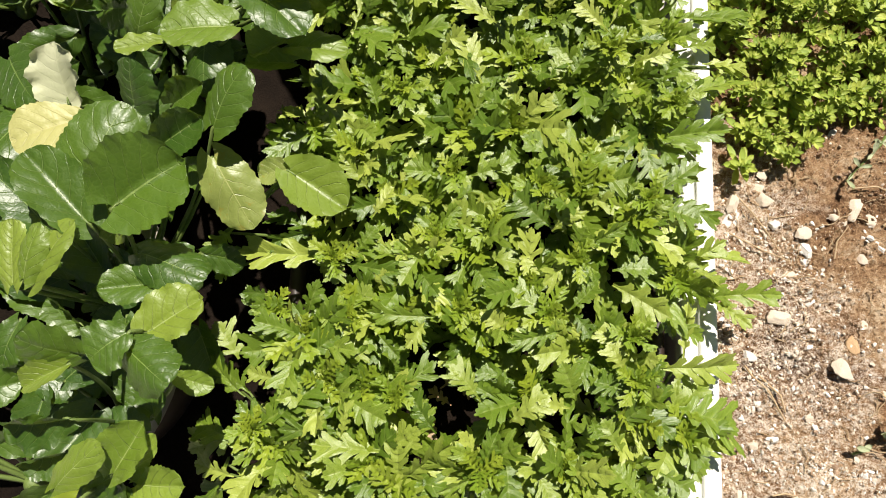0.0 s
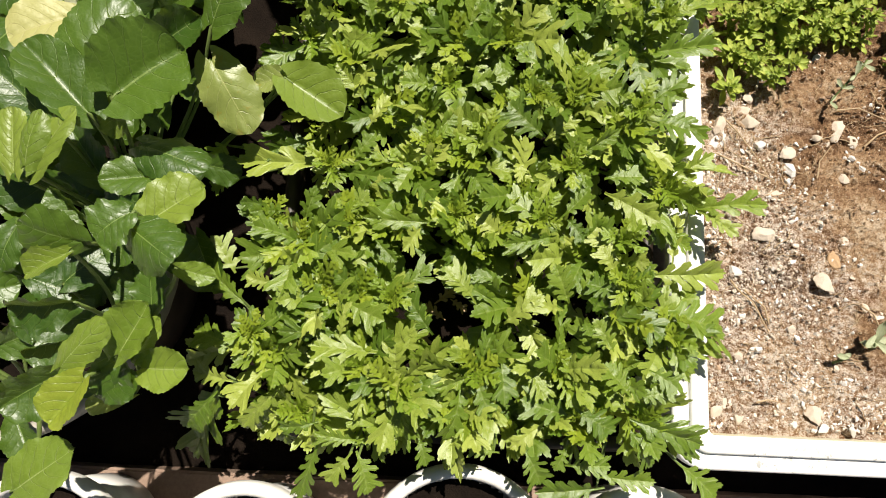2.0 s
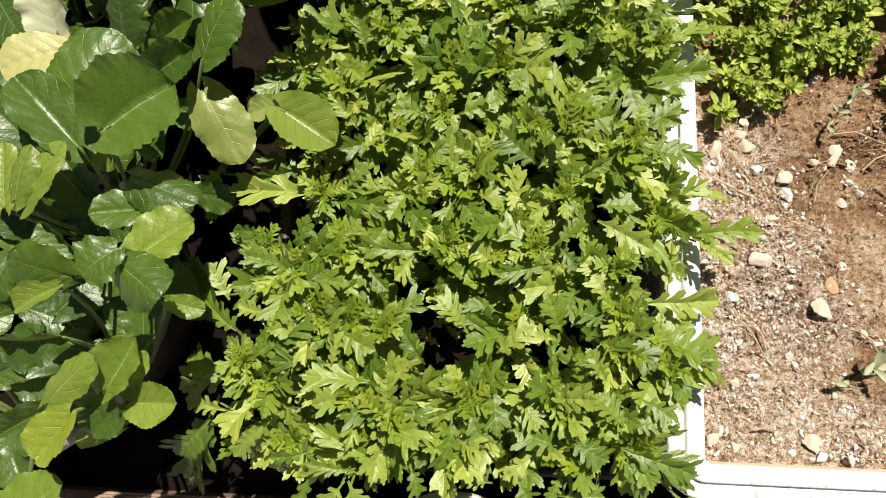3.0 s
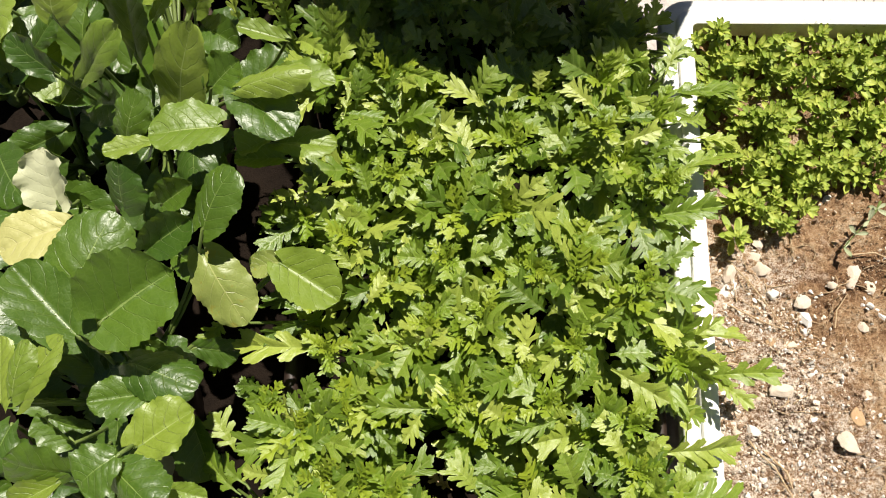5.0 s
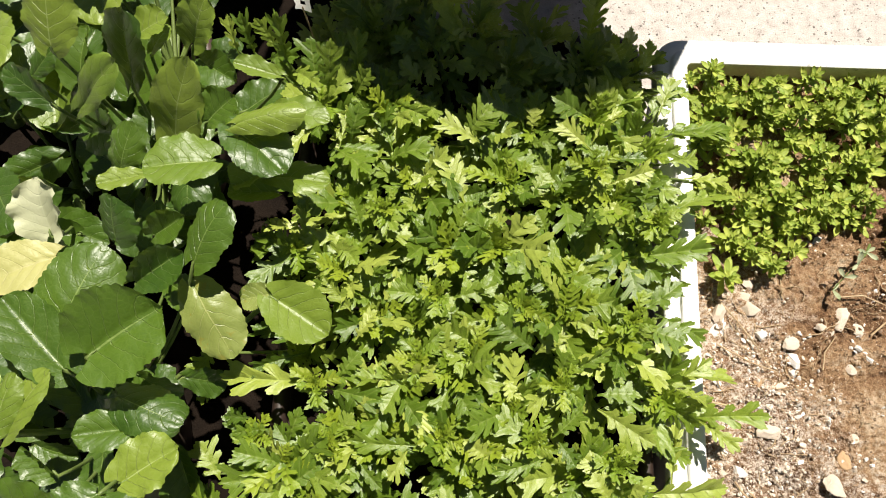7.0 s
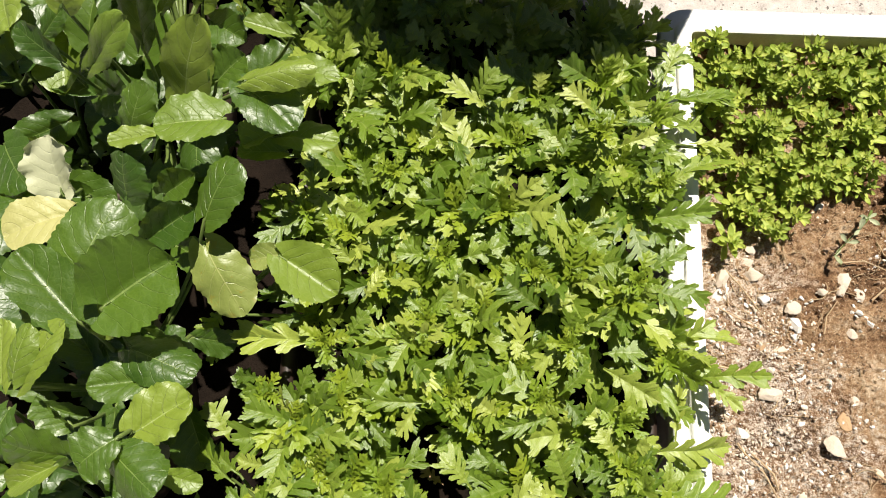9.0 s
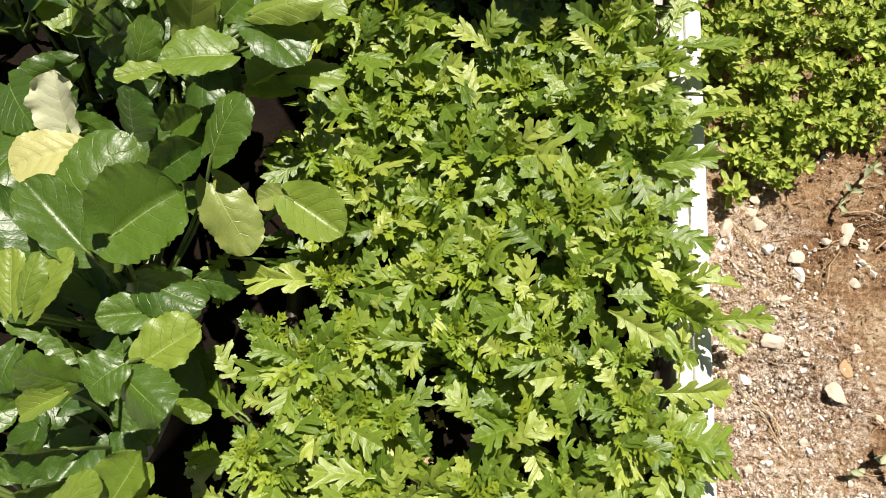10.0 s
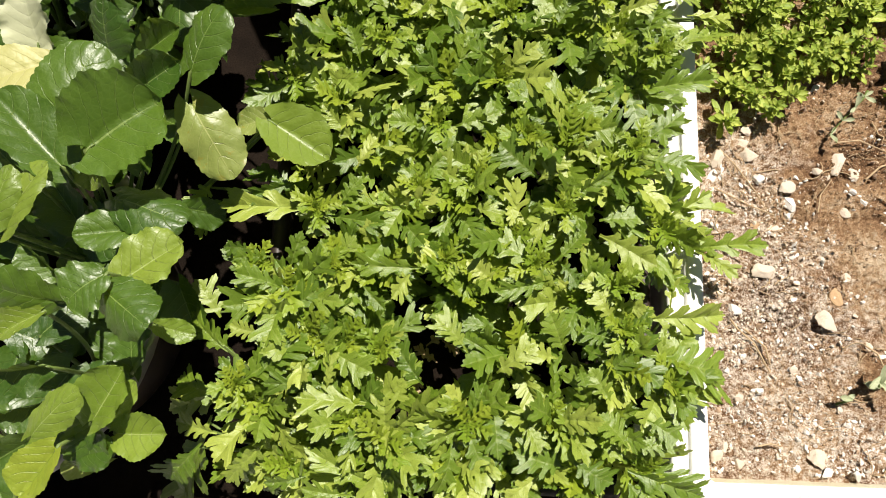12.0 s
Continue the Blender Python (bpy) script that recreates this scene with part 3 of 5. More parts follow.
radish_leaf(-0.251, 0.169, 0.400, -0.255, 0.214, 0.410, 0.024, "light", -0.15)
radish_leaf(-0.242, 0.173, 0.405, -0.231, 0.211, 0.415, 0.022, "light", -0.15)
radish_leaf(-0.238, 0.171, 0.400, -0.207, 0.214, 0.415, 0.024, "light", -0.15)
radish_leaf(-0.156, 0.178, 0.380, -0.199, 0.171, 0.385, 0.028, "green", 0, 0.15)
radish_leaf(-0.173, 0.200, 0.380, -0.121, 0.183, 0.385, 0.036, "green", -0.1, 0.36)
radish_leaf(-0.156, 0.141, 0.390, -0.118, 0.167, 0.395, 0.038, "light", -0.15)
radish_leaf(-0.151, 0.137, 0.430, -0.172, 0.119, 0.430, 0.035, "green", -0.1)
radish_leaf(-0.151, 0.127, 0.430, -0.117, 0.105, 0.435, 0.034, "green", -0.1)
radish_leaf(-0.202, 0.123, 0.390, -0.237, 0.131, 0.410, 0.039, "green", 1.1)
radish_leaf(-0.210, 0.143, 0.380, -0.232, 0.161, 0.390, 0.021, "green", 0.9)
radish_leaf(-0.143, 0.111, 0.360, -0.114, 0.105, 0.360, 0.016, "light", -0.1)
radish_leaf(-0.211, 0.115, 0.390, -0.242, 0.098, 0.385, 0.019, "light", 0)
radish_leaf(-0.197, 0.078, 0.400, -0.238, 0.073, 0.405, 0.032, "green", 0.9)
radish_leaf(-0.197, 0.034, 0.405, -0.163, 0.066, 0.420, 0.023, "light", -0.05)
radish_leaf(-0.164, 0.044, 0.395, -0.143, 0.079, 0.410, 0.030, "light", -0.15)
radish_leaf(-0.155, 0.043, 0.385, -0.138, 0.071, 0.395, 0.016, "light", -0.1)
radish_leaf(-0.153, 0.036, 0.380, -0.118, 0.037, 0.385, 0.028, "light", -0.1)
radish_leaf(-0.170, 0.043, 0.385, -0.174, 0.012, 0.370, 0.031, "green", -0.1)
radish_leaf(-0.177, 0.028, 0.410, -0.199, -0.002, 0.405, 0.029, "turning", 0)
radish_leaf(-0.207, 0.030, 0.385, -0.242, 0.004, 0.390, 0.036, "green", 0.8)
radish_leaf(-0.242, -0.054, 0.360, -0.198, -0.022, 0.370, 0.041, "light", -0.1)
radish_leaf(-0.168, 0.017, 0.355, -0.205, 0.005, 0.345, 0.015, "yellowing", 0)
radish_leaf(-0.212, 0.053, 0.365, -0.245, 0.043, 0.370, 0.022, "green", 1)
# low inner leaves, deep among the stalks and over the gap to the next planter; dark green stands for shade
rng = random.Random(21)
for k in range(66):
    cx, cy = CROWNS[k % len(CROWNS)]
    a, d, L = rng.uniform(0, 6.28), rng.uniform(0.015, 0.09), rng.uniform(0.035, 0.06)
    z = rng.uniform(0.220, 0.295)
    if k % 3 == 0:
        cx, cy = -0.235 + 0.05 * rng.random(), rng.uniform(0.02, 0.58)
    elif k % 7 == 1:
        cx, cy = -0.31 + 0.07 * rng.random(), 0.33 + 0.05 * rng.random()
    x, y = cx + d * math.cos(a), cy + d * math.sin(a)
    if x > -0.32 and y < 0.27 and k % 4 and not (0.15 < y < 0.24 and k % 2) or x + L * max(0.0, math.cos(a)) > -0.140 and y < 0.44:
        continue
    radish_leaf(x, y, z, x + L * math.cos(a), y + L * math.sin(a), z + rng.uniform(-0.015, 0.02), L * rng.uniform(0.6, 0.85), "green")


for k in range(48):
    a, L = rng.uniform(0, 6.28), rng.uniform(0.045, 0.068)
    x, y, z = rng.uniform(-0.46, -0.24), (rng.uniform(0.44, 0.68), rng.uniform(-0.04, 0.34))[k % 2], (rng.uniform(0.27, 0.37), rng.uniform(0.21, 0.26))[k % 2]
    if k % 2 and x > -0.30:
        continue
    if k > 37:
        x, y, z = rng.uniform(-0.42, -0.30), rng.uniform(0.31, 0.42), rng.uniform(0.27, 0.34)
    radish_leaf(x, y, z, x + L * math.cos(a), y + L * math.sin(a), z + rng.uniform(-0.01, 0.03), L * rng.uniform(0.6, 0.8), ("green", "light")[k % 10 == 0], rng.uniform(-0.3, 0.6))


for k in range(34):                                 # low leaves that close the ground between the stalks
    a, L = rng.uniform(0, 6.28), rng.uniform(0.040, 0.062)
    x, y, z = rng.uniform(-0.50, -0.19), rng.uniform(0.42, 0.72), rng.uniform(0.205, 0.250)
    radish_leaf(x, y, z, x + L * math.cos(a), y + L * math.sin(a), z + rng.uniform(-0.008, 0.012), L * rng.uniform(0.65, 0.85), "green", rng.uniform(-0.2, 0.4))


for k in range(22):                                 # leaves of middle height among the stalks at the back
    a, L = rng.uniform(0, 6.28), rng.uniform(0.038, 0.058)
    x, y, z = rng.uniform(-0.35, -0.15), rng.uniform(0.34, 0.56), rng.uniform(0.25, 0.31)
    if x + L * math.cos(a) > -0.12:
        continue
    radish_leaf(x, y, z, x + L * math.cos(a), y + L * math.sin(a), z + rng.uniform(-0.01, 0.03), L * rng.uniform(0.65, 0.85), "green", rng.uniform(0.0, 0.9))


for k in range(30):                                 # shaded leaves of middle height over the pot's edge
    a, L = rng.uniform(0, 6.28), rng.uniform(0.034, 0.052)
    x, y, z = rng.uniform(-0.34, -0.165), rng.uniform(-0.03, 0.23), rng.uniform(0.235, 0.305)
    if y + L * math.sin(a) < 0.03:
        continue
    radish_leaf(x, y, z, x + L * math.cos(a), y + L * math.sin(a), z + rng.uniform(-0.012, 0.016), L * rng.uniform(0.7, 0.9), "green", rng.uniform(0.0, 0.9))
radish_leaf(-0.185, 0.018, 0.372, -0.153, 0.028, 0.385, 0.024, "green", 0.2)
radish_leaf(-0.290, 0.250, 0.250, -0.238, 0.276, 0.246, 0.040, "green", 0.3)
radish_leaf(-0.262, 0.300, 0.235, -0.250, 0.250, 0.240, 0.034, "green", 0.4)


# ---- crown daisies ----
LOBE = ((0.20, -1.00), (0.50, -0.92), (0.74, -1.20), (0.92, -1.02), (0.91, -0.58), (1.06, -0.42), (1.10, 0.14), (0.97, 0.42), (0.98, 0.88), (0.82, 1.02), (0.58, 0.78), (0.30, 0.92))
TIP = ((0.00, 0.50), (0.06, 0.82), (0.105, 1.02), (0.135, 0.92), (0.12, 0.52), (0.17, 0.56), (0.20, 0.36), (0.185, 0.20), (0.225, 0.12), (0.235, 0.0))


def lobed_leaf(seed, lobes, slim, fine):
    """A deeply lobed leaf of unit length along +x: a narrow winged foot, then paired forward lobes with blunt teeth, broadest near the three-lobed tip."""
    r = random.Random(seed)
    verts, faces, uvs = [], [], []
    droop, fold, twist, sway = r.uniform(0.05, 0.45), r.uniform(0.08, 0.45), r.uniform(-0.3, 0.3), r.uniform(-0.14, 0.14)
    foot, top = (0.14, 0.80) if fine else (r.uniform(0.16, 0.28), r.uniform(0.76, 0.81))
    step = (top - foot) / lobes
    half = 0.024 if fine else 0.030

    def put(x, y, dz, u, v):
        z = 1.1 * droop * x * (1.0 - x) - 0.06 * x * x + fold * abs(y) + twist * x * y - 1.5 * fold * y * y + dz + 0.035 * noise.noise(Vector((x * 5, y * 7, seed)))
        verts.append((x, y + sway * x * x, z))
        uvs.append((u, v))
        return len(verts) - 1

    for sign in (1, -1):
        rim = [(0.0, 0.0, half * 0.7, 0.2, 0.0), (foot * 0.5, foot * 0.5, half * 0.85, 0.2, 0.0), (foot * 0.9, foot * 0.9, half * 1.2, 0.2, 0.0)]
        shift = r.uniform(-0.12, 0.12) * step
        for k in range(lobes):
            q = (k + 0.5) / lobes
            s = foot + step * (k + 0.5) + shift
            reach = slim * (0.13 + 0.27 * min(1.0, 1.3 * q)) * r.uniform(0.80, 1.16)
            a = radians(64 - 32 * q + r.uniform(-7, 7))
            wide = (0.36 - 0.018 * lobes) * step ** 0.5 * 0.44 * r.uniform(0.88, 1.12) * (0.8 if fine else 1.0)
            deep = r.uniform(0.85, 1.5)
            curl = r.uniform(-0.20, 0.14)
            start = len(rim)
            for n, (along, across) in enumerate(LOBE):
                p = n / (len(LOBE) - 1)
                along = along * deep if along < 0.5 else along
                x = s - 0.35 * step + reach * along * math.cos(a) + wide * across * math.sin(a)
                y = half + reach * along * math.sin(a) - wide * across * math.cos(a)
                rim.append((s + (p - 0.6) * 0.85 * step, x, max(y, half * 1.3), p, curl * reach * along * along))
            m0, x0, y0, p0, c0 = rim[start - 1]
            m1, x1, y1, p1, c1 = rim[start]
            if x1 < x0 + 0.006:                       # keep the gap between two lobes open
                mid, out = 0.5 * (x0 + x1), max(y0, y1)
                rim[start - 1], rim[start] = (m0, mid - 0.003, out, p0, c0), (m1, mid + 0.003, out, p1, c1)
        for n, (along, across) in enumerate(TIP):
            wave = r.uniform(0.92, 1.08)
            rim.append((top + 0.45 * along, top + along * wave * 0.95, slim * 0.17 * across, 0.5 if n > 7 else 0.3, 0.0))
        reached, held = 0.0, []
        for m, x, y, p, dz in rim:                    # ribs run outward and forward from the midrib, never across one another
            reached = max(reached, min(m, x - (1.0 if p > 0.5 else 0.25) * y))
            held.append((reached, x, y, p, dz))
        rim = held
        if not fine:                                  # blunt the corners once
            soft = [rim[0]]
            for a, b in zip(rim, rim[1:]):
                soft += [tuple(0.78 * c + 0.22 * d for c, d in zip(a, b)), tuple(0.22 * c + 0.78 * d for c, d in zip(a, b))]
            rim = soft + [rim[-1]]
        rows = [(put(m, 0, -0.016, p, 0.0), put(0.5 * (m + x), sign * 0.5 * y, 0.3 * dz + 0.004, p, sign * 0.5), put(x, sign * y, dz, p, sign)) for m, x, y, p, dz in rim]
        for a, b in zip(rows, rows[1:]):
            for c in range(2):
                quad = (a[c], b[c], b[c + 1], a[c + 1])
                faces.append(quad if sign < 0 else quad[::-1])
    return verts, faces, uvs


def leaf_meshes(name, count, material, lobes, slim, fine, seed):
    made = []
    for k in range(count):
        v, f, uv = lobed_leaf(seed + k, lobes + k % 2, slim * (1 + 0.12 * (k % 3 - 1)), fine)
        made.append(mesh_of(name, v, f, [material], uv))
    return made


BROAD = leaf_meshes("leaf", 28, DAISY_LEAF, 3, 0.84, False, 300)
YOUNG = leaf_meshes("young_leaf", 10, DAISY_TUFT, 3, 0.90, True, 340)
rng = random.Random(77)
daisies = []


def stem_mesh(h, lean_x, lean_y):
    pts = [(lean_x * s * s, lean_y * s * s, h * s) for s in (0, 0.3, 0.6, 0.85, 1.0)]
    v, f = tube(pts, [0.0036, 0.0032, 0.0028, 0.0023, 0.0014])
    return mesh_of("stem", v, f, [STEM])


def leaf_pose(at, heading, rise, length, roll, width=1.0):
    turn = Euler((0, 0, heading)).to_matrix().to_4x4() @ Matrix.Rotation(-rise, 4, "Y") @ Matrix.Rotation(roll, 4, "X")
    return Matrix.Translation(at) @ turn @ Matrix.Diagonal((length, length * width, length, 1))


def crown_daisy(x, y, height, lean_x, lean_y, leaves):
    ob = tagged(new("crown_daisy"), "bushy crown daisy with lobed bright green leaves", "plant", "crown daisies")
    ob.location = (x, y, 0.160)
    part("stem", stem_mesh(height, lean_x, lean_y), ob)
    a = rng.uniform(0, 6.28)
    for k in range(leaves):
        s = 0.52 + 0.47 * (k / leaves) ** 0.85
        a += 2.399 + rng.uniform(-0.3, 0.3)
        at = Vector((lean_x * s * s, lean_y * s * s, height * s))
        length = rng.uniform(0.054, 0.088) * (1.12 - 0.45 * s)
        rise = radians(2 + 38 * s ** 2 + rng.uniform(-20, 24))
        part("leaf", rng.choice(BROAD), ob, leaf_pose(at, a, rise, length, rng.uniform(-0.85, 0.85), rng.uniform(0.72, 1.05)))
    for k in range(4):
        a += 2.399
        at = Vector((lean_x, lean_y, height * 0.985))
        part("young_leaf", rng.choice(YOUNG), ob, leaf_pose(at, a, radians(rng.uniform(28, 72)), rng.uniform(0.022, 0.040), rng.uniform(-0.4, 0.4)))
    daisies.append(ob)


for j in range(10):
    for i in range(7):
        y = 0.036 + 0.556 * j / 9 + rng.uniform(-0.020, 0.020)
        left = -0.072 if y < 0.24 else -0.088
        x = left + (0.233 - left) * (i + 0.45 * (j % 2)) / 6.45 + rng.uniform(-0.018, 0.018)
        if math.hypot(x - 0.055, y - 0.098) < 0.038 or (x < -0.055 and 0.20 < y < 0.42) or math.hypot(x + 0.045, y - 0.27) < 0.05 or (x < -0.02 and y > 0.49):
            continue
        lean_x = 0.012 * ((x - 0.06) / 0.16) + rng.uniform(-0.016, 0.016)
        lean_y = rng.uniform(-0.016, 0.016)
        edge = min(1, (x + 0.15) / 0.06, (0.28 - x) / 0.07, (y + 0.02) / 0.06)
        back = 0.55 if y > 0.53 and x > 0.12 else 1.0
        crown_daisy(x, y, (0.083 + 0.025 * max(0.0, edge)) * rng.uniform(0.82, 1.08) * back, lean_x, lean_y, rng.randint(11, 14))


for k in range(8):                                  # plants that lean out over the front edge
    crown_daisy(-0.050 + 0.040 * k + rng.uniform(-0.012, 0.012), 0.024 + rng.uniform(-0.006, 0.006), rng.uniform(0.058, 0.085), rng.uniform(-0.015, 0.015), rng.uniform(-0.024, -0.004), 9)
for k in range(2):                                  # short plants that hang over the planter's corner
    crown_daisy(-0.084 + 0.014 * k, 0.006 + 0.030 * k, rng.uniform(0.006, 0.014), rng.uniform(-0.030, -0.010), rng.uniform(-0.012, 0.0), 5)


for k in range(10):                                 # low plants at the back
    crown_daisy(-0.090 + 0.010 * k, 0.50 + 0.11 * rng.random(), rng.uniform(0.045, 0.085), rng.uniform(-0.01, 0.01), rng.uniform(-0.01, 0.01), 6)
for k in range(3, 8):                               # short shaded plants beside the radish pot
    crown_daisy(-0.092 + 0.035 * rng.random(), 0.14 + 0.040 * k + rng.uniform(-0.01, 0.01), rng.uniform(0.022, 0.045), rng.uniform(-0.01, 0.01), rng.uniform(-0.01, 0.01), 6)


def daisy_leaf(bx, by, bz, tx, ty, tz, width):
    """A leaf that stands out of the mass, on the nearest plant."""
    b, t = Vector((bx, by, bz)), Vector((tx, ty, tz))
    plant = min(daisies, key=lambda d: math.hypot(d.location.x - bx, d.location.y - by))
    ahead = (t - b).normalized()
    length = (t - b).length
    up = Vector((0, 0, 1)) if abs(ahead.z) < 0.8 else Vector((0, -0.6, 0.6))
    side = up.cross(ahead).normalized()
    turn = Matrix((ahead, side, ahead.cross(side))).transposed().to_4x4() @ Matrix.Rotation(rng.uniform(-0.5, 0.5), 4, "X")
    m = Matrix.Translation(b - ahead * 0.05 * length + Vector((0, 0, 0.004)) - plant.location) @ turn @ Matrix.Diagonal((1.12 * length, max(0.6, min(1.4, width / length / 0.60)) * 1.1 * length, length, 1))
    part("leaf", rng.choice(BROAD), plant, m)
    if bx > 0.24 or by < 0.0 or bx < -0.10:          # a leaf that reaches out over the planter's edge, on a visible stalk
        foot = plant.location + Vector((0, 0, 0.02))
        v, f = tube([q - plant.location for q in arc(foot, b + ahead * 0.004, 0.03, 6)], [0.0022, 0.0020, 0.0018, 0.0016, 0.0014, 0.0010], 5)
        part("leaf_stalk", mesh_of("leaf_stalk", v, f, [STEM]), plant)


daisy_leaf(-0.040, 0.509, 0.259, -0.020, 0.539, 0.264, 0.018)
daisy_leaf(-0.047, 0.446, 0.271, -0.034, 0.491, 0.277, 0.015)
daisy_leaf(0.035, 0.511, 0.257, -0.006, 0.485, 0.267, 0.022)
daisy_leaf(0.031, 0.505, 0.267, 0.048, 0.475, 0.284, 0.018)
daisy_leaf(0.005, 0.445, 0.275, -0.003, 0.473, 0.283, 0.017)
daisy_leaf(-0.004, 0.437, 0.272, 0.043, 0.438, 0.281, 0.024)
daisy_leaf(-0.047, 0.450, 0.268, -0.013, 0.440, 0.274, 0.024)
daisy_leaf(-0.032, 0.447, 0.269, -0.022, 0.405, 0.287, 0.016)
daisy_leaf(0.091, 0.454, 0.276, 0.052, 0.467, 0.293, 0.020)
daisy_leaf(-0.070, 0.360, 0.276, -0.074, 0.402, 0.283, 0.021)
daisy_leaf(-0.019, 0.364, 0.270, -0.025, 0.392, 0.284, 0.019)
daisy_leaf(-0.006, 0.393, 0.275, 0.015, 0.361, 0.292, 0.022)
daisy_leaf(0.051, 0.412, 0.277, 0.027, 0.414, 0.282, 0.017)
daisy_leaf(0.052, 0.432, 0.273, 0.071, 0.395, 0.288, 0.014)
daisy_leaf(0.017, 0.390, 0.272, 0.038, 0.366, 0.279, 0.014)
daisy_leaf(0.092, 0.513, 0.262, 0.124, 0.487, 0.267, 0.037)
daisy_leaf(0.095, 0.508, 0.267, 0.112, 0.520, 0.285, 0.013)
daisy_leaf(0.132, 0.477, 0.263, 0.124, 0.507, 0.271, 0.011)
daisy_leaf(0.140, 0.475, 0.267, 0.140, 0.491, 0.280, 0.016)
daisy_leaf(0.137, 0.455, 0.277, 0.159, 0.453, 0.294, 0.015)
daisy_leaf(0.195, 0.453, 0.272, 0.163, 0.475, 0.283, 0.019)
daisy_leaf(0.197, 0.459, 0.273, 0.220, 0.488, 0.284, 0.014)
daisy_leaf(0.255, 0.496, 0.258, 0.206, 0.529, 0.267, 0.017)
daisy_leaf(0.270, 0.506, 0.247, 0.283, 0.544, 0.252, 0.021)
daisy_leaf(0.108, 0.448, 0.267, 0.136, 0.431, 0.281, 0.025)
daisy_leaf(0.162, 0.408, 0.269, 0.181, 0.434, 0.282, 0.026)
daisy_leaf(0.189, 0.429, 0.272, 0.206, 0.453, 0.281, 0.022)
daisy_leaf(0.216, 0.440, 0.275, 0.244, 0.442, 0.283, 0.016)
daisy_leaf(0.214, 0.420, 0.268, 0.252, 0.435, 0.275, 0.020)
daisy_leaf(0.193, 0.405, 0.274, 0.209, 0.422, 0.282, 0.022)
daisy_leaf(0.246, 0.402, 0.259, 0.257, 0.427, 0.275, 0.023)
daisy_leaf(0.136, 0.399, 0.270, 0.109, 0.413, 0.283, 0.027)
daisy_leaf(0.139, 0.399, 0.277, 0.153, 0.422, 0.282, 0.025)
daisy_leaf(0.138, 0.398, 0.267, 0.117, 0.399, 0.274, 0.017)
daisy_leaf(0.076, 0.395, 0.275, 0.057, 0.430, 0.289, 0.025)
daisy_leaf(0.087, 0.398, 0.269, 0.060, 0.389, 0.278, 0.023)
daisy_leaf(0.115, 0.370, 0.268, 0.101, 0.396, 0.279, 0.018)
daisy_leaf(0.207, 0.367, 0.267, 0.219, 0.394, 0.282, 0.027)
daisy_leaf(0.182, 0.364, 0.277, 0.195, 0.382, 0.296, 0.014)
daisy_leaf(0.226, 0.387, 0.266, 0.260, 0.372, 0.285, 0.020)
daisy_leaf(0.155, 0.371, 0.266, 0.144, 0.386, 0.275, 0.022)
daisy_leaf(-0.077, 0.339, 0.278, -0.113, 0.309, 0.294, 0.026)
daisy_leaf(-0.035, 0.355, 0.271, -0.069, 0.351, 0.290, 0.021)
daisy_leaf(-0.038, 0.352, 0.273, -0.019, 0.329, 0.291, 0.023)
daisy_leaf(-0.010, 0.354, 0.270, 0.028, 0.360, 0.277, 0.024)
daisy_leaf(0.012, 0.326, 0.271, -0.008, 0.307, 0.278, 0.019)
daisy_leaf(-0.022, 0.287, 0.271, -0.043, 0.313, 0.290, 0.023)
daisy_leaf(0.048, 0.305, 0.270, 0.011, 0.307, 0.274, 0.020)
daisy_leaf(0.051, 0.306, 0.267, 0.071, 0.299, 0.273, 0.018)
daisy_leaf(-0.015, 0.262, 0.275, 0.003, 0.283, 0.285, 0.020)
daisy_leaf(0.038, 0.252, 0.269, 0.007, 0.283, 0.275, 0.030)
daisy_leaf(0.040, 0.250, 0.278, 0.061, 0.271, 0.289, 0.020)
daisy_leaf(0.043, 0.247, 0.268, 0.064, 0.233, 0.273, 0.027)
daisy_leaf(-0.039, 0.223, 0.267, -0.127, 0.218, 0.273, 0.030)
daisy_leaf(-0.062, 0.247, 0.274, -0.106, 0.233, 0.281, 0.014)
daisy_leaf(-0.043, 0.225, 0.266, -0.006, 0.229, 0.278, 0.025)
daisy_leaf(-0.038, 0.218, 0.269, 0.009, 0.206, 0.289, 0.019)
daisy_leaf(-0.047, 0.221, 0.267, -0.042, 0.199, 0.280, 0.021)
daisy_leaf(-0.027, 0.229, 0.275, -0.012, 0.249, 0.286, 0.025)
daisy_leaf(0.031, 0.229, 0.278, 0.012, 0.201, 0.289, 0.024)
daisy_leaf(0.002, 0.246, 0.269, 0.013, 0.221, 0.279, 0.017)
daisy_leaf(0.079, 0.332, 0.266, 0.107, 0.380, 0.277, 0.020)
daisy_leaf(0.156, 0.318, 0.269, 0.117, 0.336, 0.287, 0.029)
daisy_leaf(0.165, 0.299, 0.276, 0.209, 0.295, 0.288, 0.034)
daisy_leaf(0.154, 0.290, 0.266, 0.113, 0.297, 0.274, 0.021)
daisy_leaf(0.158, 0.289, 0.269, 0.138, 0.276, 0.276, 0.017)
daisy_leaf(0.171, 0.330, 0.269, 0.195, 0.309, 0.287, 0.026)
daisy_leaf(0.231, 0.343, 0.264, 0.237, 0.309, 0.269, 0.027)
daisy_leaf(0.232, 0.350, 0.258, 0.304, 0.360, 0.271, 0.019)
daisy_leaf(0.243, 0.300, 0.262, 0.277, 0.322, 0.272, 0.025)
daisy_leaf(0.242, 0.284, 0.261, 0.275, 0.275, 0.275, 0.031)
daisy_leaf(0.218, 0.262, 0.267, 0.259, 0.235, 0.283, 0.025)
daisy_leaf(0.201, 0.222, 0.272, 0.231, 0.226, 0.277, 0.026)
